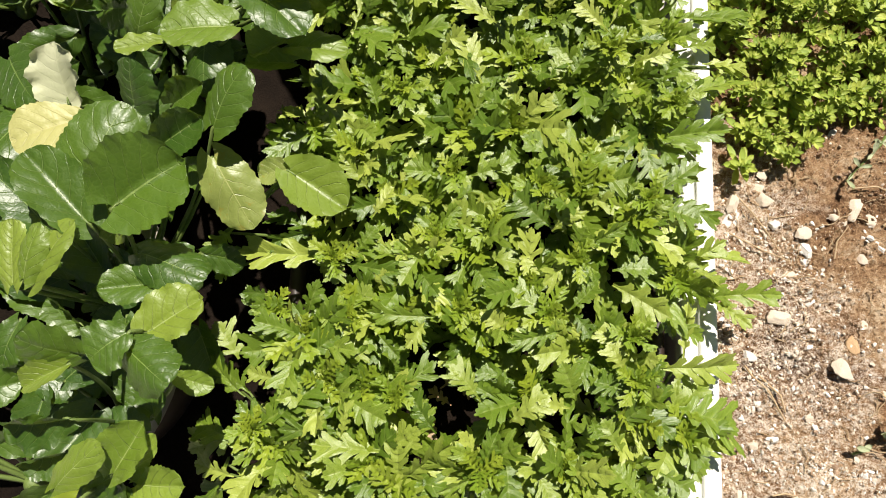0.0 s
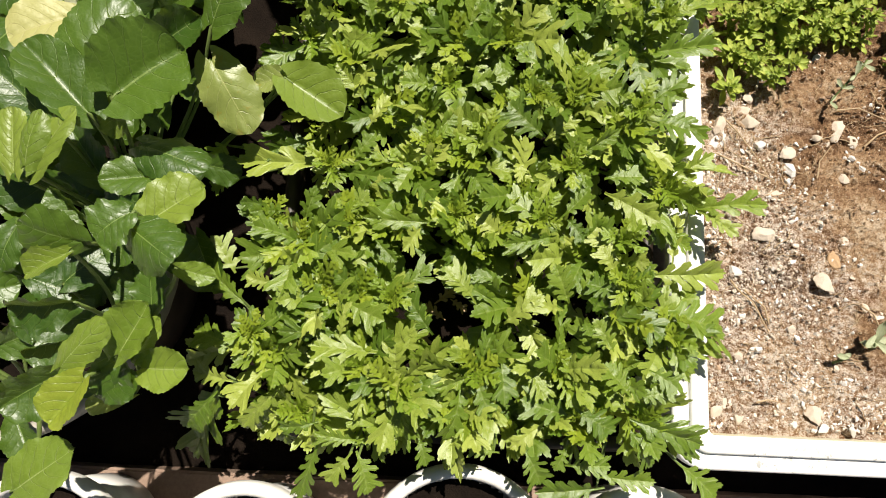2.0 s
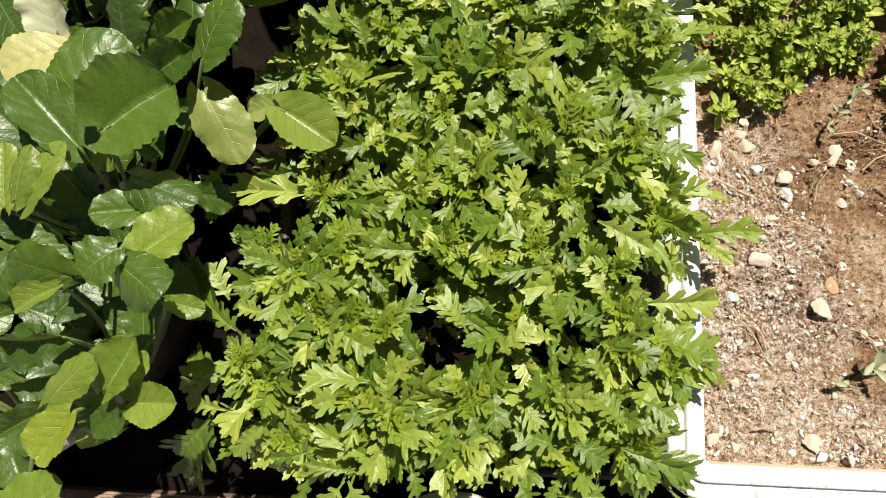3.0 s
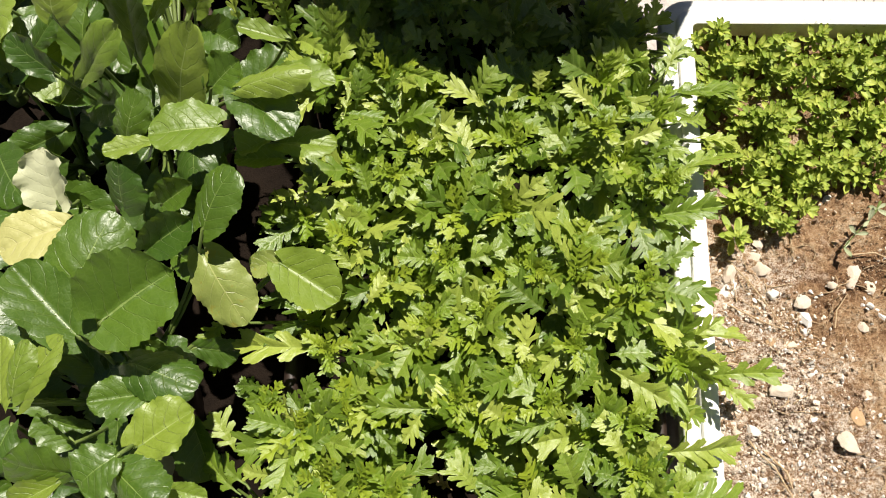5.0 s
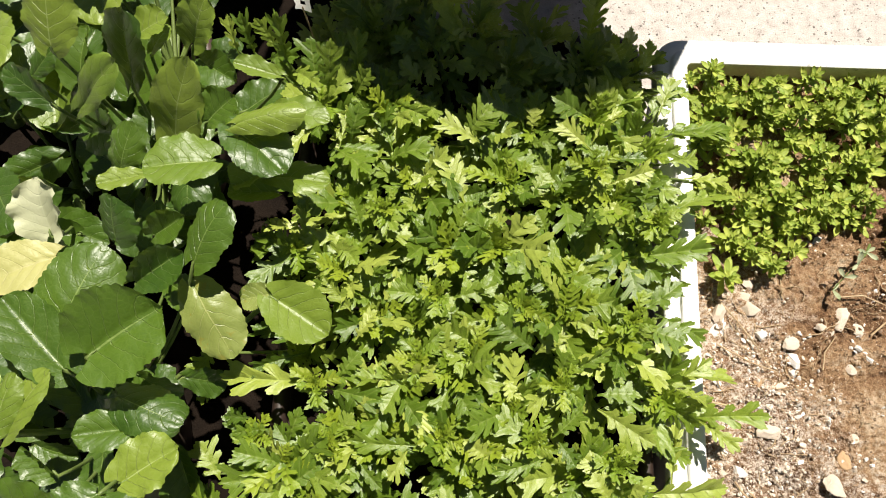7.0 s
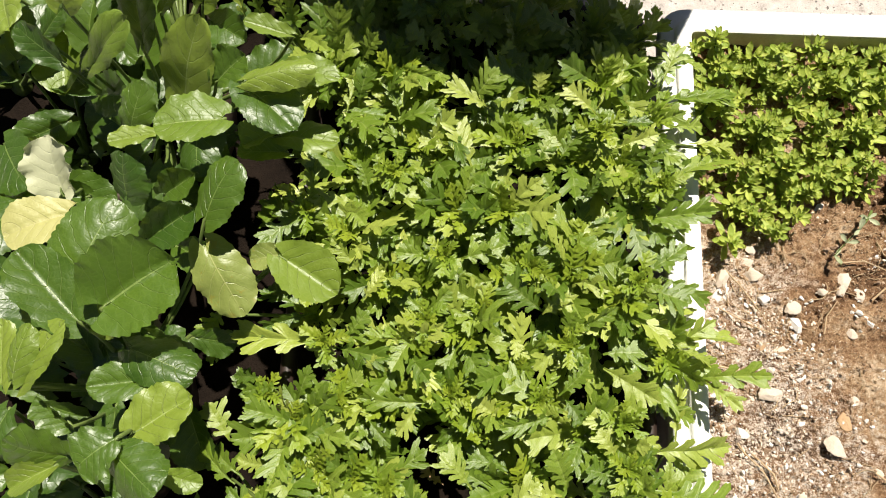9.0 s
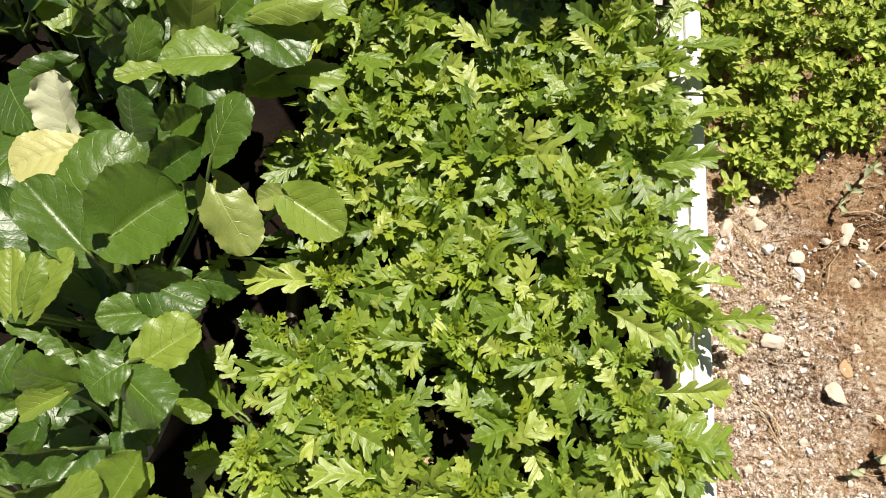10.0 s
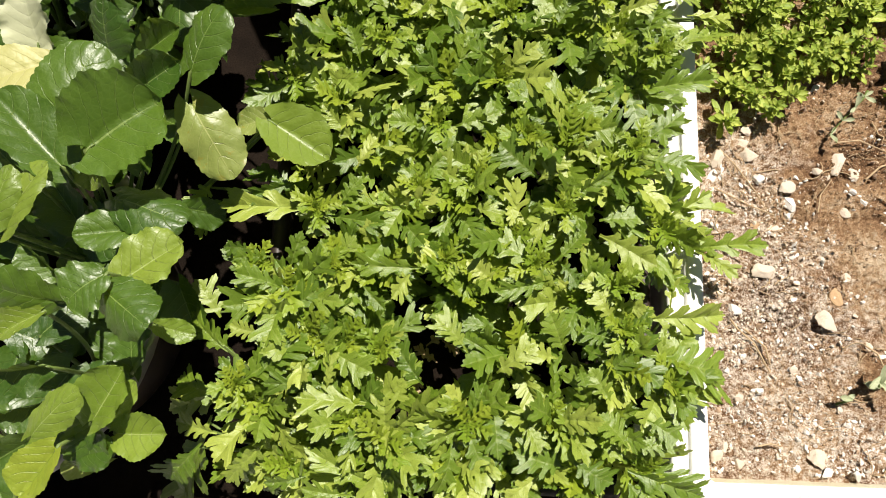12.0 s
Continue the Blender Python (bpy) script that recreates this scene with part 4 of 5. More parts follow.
daisy_leaf(0.167, 0.237, 0.269, 0.171, 0.256, 0.287, 0.021)
daisy_leaf(0.172, 0.241, 0.277, 0.205, 0.258, 0.296, 0.019)
daisy_leaf(0.103, 0.253, 0.270, 0.066, 0.278, 0.285, 0.030)
daisy_leaf(0.098, 0.251, 0.276, 0.066, 0.247, 0.290, 0.017)
daisy_leaf(0.143, 0.259, 0.276, 0.110, 0.279, 0.288, 0.032)
daisy_leaf(0.146, 0.256, 0.274, 0.162, 0.275, 0.289, 0.020)
daisy_leaf(0.164, 0.230, 0.269, 0.138, 0.207, 0.288, 0.021)
daisy_leaf(0.072, 0.303, 0.277, 0.108, 0.311, 0.283, 0.025)
daisy_leaf(0.074, 0.224, 0.278, 0.088, 0.204, 0.297, 0.021)
daisy_leaf(0.120, 0.233, 0.274, 0.124, 0.212, 0.279, 0.024)
daisy_leaf(0.212, 0.302, 0.277, 0.228, 0.287, 0.283, 0.021)
daisy_leaf(-0.088, 0.180, 0.266, -0.113, 0.178, 0.280, 0.019)
daisy_leaf(-0.073, 0.128, 0.267, -0.112, 0.156, 0.273, 0.022)
daisy_leaf(-0.083, 0.136, 0.262, -0.066, 0.158, 0.275, 0.023)
daisy_leaf(-0.080, 0.126, 0.263, -0.033, 0.153, 0.282, 0.032)
daisy_leaf(-0.027, 0.159, 0.269, -0.020, 0.132, 0.273, 0.027)
daisy_leaf(-0.004, 0.156, 0.277, 0.015, 0.137, 0.281, 0.015)
daisy_leaf(0.047, 0.173, 0.277, -0.010, 0.171, 0.282, 0.022)
daisy_leaf(0.035, 0.167, 0.276, 0.022, 0.148, 0.292, 0.024)
daisy_leaf(-0.095, 0.111, 0.265, -0.067, 0.123, 0.277, 0.025)
daisy_leaf(-0.092, 0.114, 0.265, -0.115, 0.118, 0.272, 0.019)
daisy_leaf(-0.103, 0.073, 0.262, -0.049, 0.111, 0.271, 0.038)
daisy_leaf(-0.028, 0.101, 0.277, 0.005, 0.081, 0.293, 0.027)
daisy_leaf(0.011, 0.106, 0.272, 0.047, 0.131, 0.284, 0.021)
daisy_leaf(-0.012, 0.096, 0.266, 0.030, 0.109, 0.271, 0.017)
daisy_leaf(0.050, 0.076, 0.273, 0.026, 0.105, 0.285, 0.024)
daisy_leaf(0.086, 0.104, 0.276, 0.061, 0.130, 0.290, 0.023)
daisy_leaf(-0.027, 0.173, 0.268, -0.042, 0.193, 0.277, 0.024)
daisy_leaf(-0.027, 0.176, 0.275, -0.010, 0.194, 0.288, 0.021)
daisy_leaf(-0.069, 0.171, 0.266, -0.059, 0.197, 0.284, 0.020)
daisy_leaf(-0.048, 0.070, 0.276, -0.051, 0.088, 0.281, 0.021)
daisy_leaf(-0.030, 0.067, 0.273, -0.024, 0.101, 0.283, 0.015)
daisy_leaf(0.149, 0.175, 0.275, 0.109, 0.194, 0.284, 0.032)
daisy_leaf(0.162, 0.185, 0.269, 0.187, 0.206, 0.281, 0.021)
daisy_leaf(0.166, 0.180, 0.278, 0.180, 0.165, 0.283, 0.021)
daisy_leaf(0.203, 0.209, 0.267, 0.243, 0.184, 0.281, 0.033)
daisy_leaf(0.109, 0.163, 0.277, 0.086, 0.178, 0.289, 0.025)
daisy_leaf(0.155, 0.167, 0.271, 0.113, 0.152, 0.289, 0.016)
daisy_leaf(0.212, 0.149, 0.275, 0.187, 0.173, 0.280, 0.023)
daisy_leaf(0.207, 0.137, 0.277, 0.193, 0.156, 0.284, 0.022)
daisy_leaf(0.217, 0.149, 0.267, 0.235, 0.145, 0.284, 0.025)
daisy_leaf(0.239, 0.168, 0.268, 0.215, 0.178, 0.285, 0.020)
daisy_leaf(0.169, 0.109, 0.268, 0.155, 0.136, 0.286, 0.026)
daisy_leaf(0.178, 0.114, 0.268, 0.190, 0.135, 0.275, 0.023)
daisy_leaf(0.213, 0.116, 0.272, 0.186, 0.129, 0.281, 0.033)
daisy_leaf(0.221, 0.125, 0.267, 0.239, 0.133, 0.286, 0.021)
daisy_leaf(0.102, 0.106, 0.275, 0.064, 0.125, 0.279, 0.021)
daisy_leaf(0.115, 0.122, 0.270, 0.083, 0.129, 0.282, 0.015)
daisy_leaf(0.114, 0.088, 0.272, 0.143, 0.110, 0.287, 0.025)
daisy_leaf(0.217, 0.112, 0.265, 0.251, 0.083, 0.271, 0.026)
daisy_leaf(0.201, 0.087, 0.269, 0.219, 0.105, 0.287, 0.023)
daisy_leaf(0.163, 0.101, 0.270, 0.137, 0.104, 0.287, 0.021)
daisy_leaf(0.181, 0.092, 0.278, 0.183, 0.080, 0.292, 0.021)
daisy_leaf(0.248, 0.140, 0.245, 0.319, 0.146, 0.235, 0.033)
daisy_leaf(0.271, 0.150, 0.240, 0.277, 0.199, 0.235, 0.012)
daisy_leaf(0.298, 0.208, 0.232, 0.353, 0.216, 0.248, 0.026)
daisy_leaf(0.300, 0.205, 0.232, 0.329, 0.181, 0.248, 0.019)
daisy_leaf(0.250, 0.106, 0.250, 0.319, 0.092, 0.235, 0.046)
daisy_leaf(0.241, 0.112, 0.250, 0.288, 0.074, 0.240, 0.030)
daisy_leaf(0.262, 0.393, 0.240, 0.333, 0.434, 0.235, 0.017)
daisy_leaf(-0.118, 0.065, 0.220, -0.186, 0.045, 0.200, 0.036)
daisy_leaf(-0.144, 0.035, 0.210, -0.190, -0.055, 0.140, 0.044)
daisy_leaf(-0.084, 0.021, 0.250, -0.118, -0.012, 0.230, 0.029)
daisy_leaf(-0.150, 0.249, 0.250, -0.167, 0.226, 0.250, 0.023)
daisy_leaf(-0.145, 0.216, 0.240, -0.165, 0.204, 0.240, 0.018)
daisy_leaf(-0.110, 0.189, 0.250, -0.131, 0.191, 0.255, 0.019)
daisy_leaf(-0.148, 0.132, 0.200, -0.168, 0.164, 0.210, 0.035)
daisy_leaf(-0.134, 0.100, 0.200, -0.164, 0.121, 0.200, 0.033)
daisy_leaf(-0.115, 0.162, 0.230, -0.133, 0.195, 0.240, 0.022)
daisy_leaf(-0.094, 0.010, 0.230, -0.090, -0.030, 0.190, 0.029)
daisy_leaf(-0.103, 0.529, 0.290, -0.102, 0.546, 0.340, 0.023)
daisy_leaf(-0.138, 0.540, 0.280, -0.144, 0.555, 0.320, 0.015)
daisy_leaf(-0.061, 0.502, 0.280, -0.054, 0.525, 0.330, 0.024)
daisy_leaf(-0.036, 0.522, 0.270, -0.033, 0.543, 0.320, 0.020)
daisy_leaf(0.124, 0.486, 0.270, 0.087, 0.493, 0.290, 0.036)
daisy_leaf(0.044, 0.492, 0.270, 0.000, 0.462, 0.280, 0.033)
daisy_leaf(0.066, 0.561, 0.260, 0.049, 0.585, 0.310, 0.031)
daisy_leaf(0.197, 0.582, 0.260, 0.195, 0.593, 0.320, 0.030)
daisy_leaf(0.232, 0.557, 0.250, 0.221, 0.564, 0.280, 0.021)
daisy_leaf(0.254, 0.551, 0.250, 0.256, 0.566, 0.280, 0.021)
daisy_leaf(0.175, 0.556, 0.250, 0.139, 0.557, 0.270, 0.027)
daisy_leaf(0.028, 0.524, 0.260, 0.008, 0.531, 0.280, 0.024)
daisy_leaf(0.228, 0.503, 0.260, 0.203, 0.513, 0.280, 0.026)
daisy_leaf(0.267, 0.484, 0.245, 0.342, 0.491, 0.236, 0.018)
daisy_leaf(0.295, 0.437, 0.245, 0.340, 0.436, 0.236, 0.018)
daisy_leaf(0.276, 0.454, 0.245, 0.310, 0.463, 0.236, 0.019)
daisy_leaf(0.264, 0.417, 0.245, 0.311, 0.413, 0.236, 0.025)
daisy_leaf(0.286, 0.532, 0.245, 0.316, 0.518, 0.236, 0.020)
daisy_leaf(0.262, 0.506, 0.245, 0.301, 0.541, 0.236, 0.020)
daisy_leaf(0.251, 0.515, 0.245, 0.248, 0.545, 0.236, 0.020)
daisy_leaf(0.274, 0.479, 0.245, 0.344, 0.492, 0.236, 0.022)
daisy_leaf(0.301, 0.435, 0.245, 0.337, 0.434, 0.236, 0.015)
daisy_leaf(0.247, 0.402, 0.245, 0.294, 0.410, 0.236, 0.024)
daisy_leaf(0.262, 0.300, 0.245, 0.309, 0.280, 0.236, 0.018)
daisy_leaf(0.271, 0.245, 0.245, 0.330, 0.247, 0.236, 0.016)
daisy_leaf(0.275, 0.232, 0.245, 0.307, 0.220, 0.236, 0.015)
daisy_leaf(0.254, 0.068, 0.245, 0.317, 0.073, 0.236, 0.022)
daisy_leaf(0.248, 0.187, 0.245, 0.289, 0.169, 0.236, 0.019)
daisy_leaf(-0.157, 0.545, 0.272, -0.164, 0.568, 0.300, 0.015)
daisy_leaf(-0.119, 0.550, 0.272, -0.130, 0.566, 0.300, 0.023)
daisy_leaf(-0.126, 0.539, 0.272, -0.092, 0.530, 0.300, 0.017)
daisy_leaf(-0.076, 0.513, 0.272, -0.077, 0.546, 0.300, 0.029)
daisy_leaf(-0.049, 0.527, 0.272, -0.049, 0.555, 0.300, 0.024)
daisy_leaf(-0.100, 0.526, 0.272, -0.068, 0.499, 0.300, 0.024)
daisy_leaf(-0.036, 0.502, 0.272, -0.020, 0.514, 0.300, 0.021)
daisy_leaf(-0.009, 0.458, 0.272, 0.006, 0.477, 0.300, 0.018)
daisy_leaf(0.003, 0.495, 0.272, 0.036, 0.471, 0.300, 0.019)
daisy_leaf(-0.036, 0.454, 0.272, -0.029, 0.478, 0.300, 0.023)
daisy_leaf(-0.048, 0.444, 0.272, -0.013, 0.414, 0.300, 0.025)
daisy_leaf(0.003, 0.435, 0.272, 0.043, 0.438, 0.300, 0.024)
daisy_leaf(0.073, 0.459, 0.272, 0.096, 0.482, 0.300, 0.026)
daisy_leaf(0.081, 0.471, 0.272, 0.104, 0.465, 0.300, 0.017)


daisy_leaf(0.108, 0.068, 0.271, 0.116, 0.022, 0.274, 0.031)
daisy_leaf(0.132, 0.055, 0.271, 0.150, 0.027, 0.276, 0.020)
daisy_leaf(0.076, 0.029, 0.271, 0.072, -0.011, 0.258, 0.027)
daisy_leaf(0.089, 0.040, 0.271, 0.104, 0.009, 0.268, 0.025)
daisy_leaf(0.171, 0.011, 0.260, 0.132, 0.018, 0.272, 0.028)
daisy_leaf(0.178, 0.017, 0.262, 0.208, -0.005, 0.258, 0.033)
daisy_leaf(0.151, 0.003, 0.256, 0.123, -0.016, 0.255, 0.022)
daisy_leaf(0.173, -0.016, 0.246, 0.165, -0.037, 0.244, 0.024)
daisy_leaf(0.223, 0.030, 0.268, 0.200, 0.055, 0.279, 0.031)
daisy_leaf(0.230, 0.030, 0.268, 0.259, 0.032, 0.276, 0.022)
daisy_leaf(0.240, 0.052, 0.271, 0.261, 0.040, 0.279, 0.028)
daisy_leaf(0.228, 0.010, 0.258, 0.288, -0.006, 0.256, 0.028)
daisy_leaf(0.226, 0.000, 0.253, 0.248, -0.029, 0.246, 0.027)
daisy_leaf(0.207, 0.068, 0.271, 0.191, 0.093, 0.279, 0.030)
daisy_leaf(0.193, 0.028, 0.268, 0.164, 0.058, 0.279, 0.021)
daisy_leaf(0.208, -0.052, 0.228, 0.153, -0.059, 0.234, 0.029)
daisy_leaf(0.206, -0.042, 0.233, 0.250, -0.044, 0.239, 0.022)
daisy_leaf(0.275, -0.028, 0.238, 0.309, -0.052, 0.234, 0.026)
daisy_leaf(0.174, -0.033, 0.238, 0.209, -0.030, 0.246, 0.021)
daisy_leaf(0.017, -0.009, 0.253, -0.039, 0.017, 0.276, 0.022)
daisy_leaf(0.010, 0.057, 0.271, -0.052, 0.060, 0.279, 0.030)
daisy_leaf(-0.087, 0.079, 0.271, -0.054, 0.113, 0.279, 0.031)
daisy_leaf(-0.031, 0.071, 0.271, -0.080, 0.072, 0.279, 0.019)
daisy_leaf(-0.086, 0.015, 0.268, -0.110, -0.007, 0.264, 0.023)
daisy_leaf(-0.046, -0.004, 0.257, -0.076, -0.013, 0.261, 0.018)
daisy_leaf(-0.046, -0.026, 0.246, -0.064, -0.071, 0.232, 0.023)
daisy_leaf(-0.016, -0.030, 0.244, -0.036, -0.056, 0.239, 0.021)
daisy_leaf(-0.011, -0.030, 0.244, -0.000, -0.065, 0.234, 0.030)
daisy_leaf(0.031, 0.022, 0.268, 0.023, -0.012, 0.259, 0.023)
daisy_leaf(0.042, -0.012, 0.251, 0.053, -0.036, 0.247, 0.020)
daisy_leaf(-0.023, 0.024, 0.271, 0.002, 0.040, 0.279, 0.019)
daisy_leaf(-0.008, -0.019, 0.248, -0.046, -0.015, 0.259, 0.017)
daisy_leaf(0.113, -0.024, 0.244, 0.087, -0.019, 0.254, 0.019)
daisy_leaf(0.138, -0.023, 0.244, 0.154, -0.047, 0.239, 0.025)
daisy_leaf(-0.122, 0.057, 0.250, -0.166, 0.071, 0.240, 0.030)
daisy_leaf(-0.129, 0.027, 0.240, -0.169, 0.035, 0.225, 0.025)
daisy_leaf(-0.143, 0.016, 0.235, -0.175, -0.017, 0.215, 0.032)
daisy_leaf(-0.120, 0.098, 0.260, -0.155, 0.125, 0.255, 0.024)


def daisy_tuft(x, y, z):
    """A crowded yellow-green heart of young leaves at the top of the nearest plant."""
    plant = min(daisies, key=lambda d: math.hypot(d.location.x - x, d.location.y - y))
    a = rng.uniform(0, 6.28)
    for k in range(9):
        a += 2.399
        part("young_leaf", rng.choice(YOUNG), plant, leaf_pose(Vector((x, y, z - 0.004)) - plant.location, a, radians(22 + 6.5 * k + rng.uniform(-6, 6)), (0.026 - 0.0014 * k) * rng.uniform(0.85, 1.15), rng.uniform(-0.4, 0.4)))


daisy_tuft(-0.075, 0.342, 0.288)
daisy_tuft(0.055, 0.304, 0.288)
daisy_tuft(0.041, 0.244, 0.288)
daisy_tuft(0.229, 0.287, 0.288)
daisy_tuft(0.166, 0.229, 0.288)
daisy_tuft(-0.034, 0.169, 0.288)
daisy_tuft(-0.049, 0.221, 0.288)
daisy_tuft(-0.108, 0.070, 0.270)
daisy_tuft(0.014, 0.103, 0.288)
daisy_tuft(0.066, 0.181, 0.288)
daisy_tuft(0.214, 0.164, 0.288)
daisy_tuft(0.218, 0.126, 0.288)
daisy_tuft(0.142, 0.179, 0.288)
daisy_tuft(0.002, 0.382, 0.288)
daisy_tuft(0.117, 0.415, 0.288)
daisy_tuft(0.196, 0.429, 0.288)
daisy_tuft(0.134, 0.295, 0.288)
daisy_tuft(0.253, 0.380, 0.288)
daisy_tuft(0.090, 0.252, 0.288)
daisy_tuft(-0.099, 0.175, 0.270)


# ---- stonecrop in the styrofoam box ----
def small_leaf(seed):
    verts, faces, uvs = [], [], []
    n = 6
    for i in range(n + 1):
        s = i / n
        w = 0.185 * math.sin(math.pi * min(1, 0.05 + 0.94 * s ** 1.65)) ** 0.68
        for v in (-1, 0, 1):
            verts.append((s, w * v, 0.10 * s - 0.14 * s * s + 0.11 * abs(v) + 0.03 * noise.noise(Vector((s * 4, v, seed)))))
            uvs.append((s, v))
    for i in range(n):
        for j in range(2):
            a = i * 3 + j
            faces.append((a, a + 3, a + 4, a + 1))
    return mesh_of("leaf", verts, faces, [STONECROP], uvs)


SMALL = [small_leaf(k) for k in range(4)]
rng = random.Random(31)


def stonecrop_shoot(height, whorls):
    ob = tagged(new("stonecrop_shoot"), "low stonecrop shoot with whorled fleshy green leaves", "plant", "stonecrop shoots")
    lean = (rng.uniform(-0.008, 0.008), rng.uniform(-0.008, 0.008))
    v, f = tube([(lean[0] * s * s, lean[1] * s * s, height * s) for s in (0, 0.4, 0.8, 1)], [0.0016, 0.0014, 0.0012, 0.0008], 5)
    part("stem", mesh_of("stem", v, f, [STEM]), ob)
    a = rng.uniform(0, 6)
    for k in range(whorls):
        s = 0.40 + 0.60 * k / (whorls - 1)
        count = 5 if k < whorls - 1 else 7
        for q in range(count):
            a += 6.283 / count + rng.uniform(-0.2, 0.2)
            rise = radians(10 + 30 * s ** 2.5 + rng.uniform(-12, 12))
            size = rng.uniform(0.014, 0.023) * (1.08 - 0.40 * s ** 3)
            part("leaf", rng.choice(SMALL), ob, leaf_pose((lean[0] * s * s, lean[1] * s * s, height * s), a, rise, size, rng.uniform(-0.3, 0.3)))
        a += 0.6
    for q in range(4):                              # the bud in the middle of the rosette
        a += 1.571
        part("leaf", SMALL[q], ob, leaf_pose((lean[0], lean[1], height), a, radians(rng.uniform(55, 75)), rng.uniform(0.006, 0.009), 0.0))
    return ob


shoots = [stonecrop_shoot(h, w) for h, w in ((0.034, 4), (0.045, 5), (0.028, 4), (0.052, 5), (0.038, 5), (0.024, 3))]
spots = []
tries = 0
while len(spots) < 168 and tries < 9000:
    tries += 1
    x, y = rng.uniform(0.322, 0.64), rng.uniform(0.34, 0.580)
    front = 0.375 + 0.016 * math.sin(x * 60) + (0.07 if 0.51 < x < 0.55 else 0.0) + 0.05 * max(0, min(1, (x - 0.40) / 0.1))
    clump = math.hypot(x - 0.345, y - 0.352) < 0.006 or math.hypot((x - 0.585), (y - 0.385)) < 0.055
    if (y > front or clump) and all(math.hypot(x - p, y - q) > 0.0157 for p, q in spots):
        spots.append((x, y))
for k, (x, y) in enumerate(spots):
    m = pose(x, y, soil_height(x, y) - 0.003, rng.uniform(-10, 10), rng.uniform(-10, 10), rng.uniform(0, 360)) @ Matrix.Scale(rng.uniform(0.70, 1.08), 4)
    if k < len(shoots):
        shoots[k].matrix_basis = m
    else:
        copy_thing(shoots[rng.randrange(len(shoots))], m)

# ---- stones, gravel and dry stalks on the soil ----
LUMPS = {tone: [from_bm("stone", lump(k + 10 * i, 0.5, 4), [STONES[tone]], True) for k in range(5)] for i, tone in enumerate(STONES)}
rng = random.Random(8)
STONE_LABEL = {"white": "chalky white broken stone on the soil", "pale": "pale pinkish stone on the soil", "tan": "tan crumbly stone on the soil", "rust": "rust-brown stone on the soil"}


def stone(x, y, size, tone, long=1.15):
    ob = tagged(new("stone", rng.choice(LUMPS[tone])), STONE_LABEL[tone], "stone", "stones on the soil")
    m = pose(x, y, soil_height(x, y) + size * 0.02, rng.uniform(-15, 15), rng.uniform(-15, 15), 60 if long > 1.5 else rng.uniform(0, 360))
    ob.matrix_basis = m @ Matrix.Diagonal((size * long * 0.86, size * 0.80, size * 0.56, 1))


stone(0.341, 0.297, 0.0239, "white", 1.7)
stone(0.345, 0.314, 0.0239, "pale")
stone(0.380, 0.323, 0.0203, "pale")
stone(0.377, 0.349, 0.0143, "pale")
stone(0.375, 0.335, 0.0167, "pale")
stone(0.386, 0.296, 0.0167, "white")
stone(0.420, 0.271, 0.0227, "white")
stone(0.416, 0.289, 0.0215, "pale")
stone(0.418, 0.259, 0.0143, "white")
stone(0.426, 0.255, 0.0095, "white")
stone(0.439, 0.253, 0.0095, "white")
stone(0.472, 0.318, 0.0310, "pale")
stone(0.486, 0.305, 0.0179, "pale")
stone(0.391, 0.198, 0.0310, "pale")
stone(0.382, 0.247, 0.0119, "rust")
stone(0.460, 0.175, 0.0215, "rust")
stone(0.471, 0.196, 0.0143, "pale")
stone(0.447, 0.150, 0.0262, "pale")
stone(0.402, 0.246, 0.0179, "pale")
stone(0.343, 0.158, 0.0203, "pale")
stone(0.357, 0.161, 0.0167, "white")
stone(0.398, 0.147, 0.0095, "white")
stone(0.495, 0.275, 0.0143, "white")
stone(0.479, 0.264, 0.0143, "pale")
stone(0.455, 0.400, 0.0119, "white")
stone(0.461, 0.301, 0.0083, "pale")
stone(0.448, 0.306, 0.0107, "pale")
stone(0.342, 0.176, 0.0107, "pale")
stone(0.368, 0.191, 0.0119, "pale")
stone(0.430, 0.017, 0.0274, "pale")
stone(0.438, 0.005, 0.0155, "white")
stone(0.374, 0.079, 0.0143, "white")
stone(0.357, 0.072, 0.0119, "pale")
stone(0.412, 0.101, 0.0107, "pale")
stone(0.502, 0.117, 0.0131, "white")
stone(0.488, 0.127, 0.0119, "pale")
stone(0.344, 0.025, 0.0155, "pale")
stone(0.335, 0.017, 0.0179, "pale")
stone(0.357, 0.010, 0.0131, "pale")
stone(0.466, 0.004, 0.0143, "white")
stone(0.480, 0.010, 0.0131, "white")
stone(0.413, 0.009, 0.0119, "white")
stone(0.499, 0.032, 0.0107, "white")
stone(0.456, 0.064, 0.0095, "pale")
stone(0.421, 0.043, 0.0083, "white")


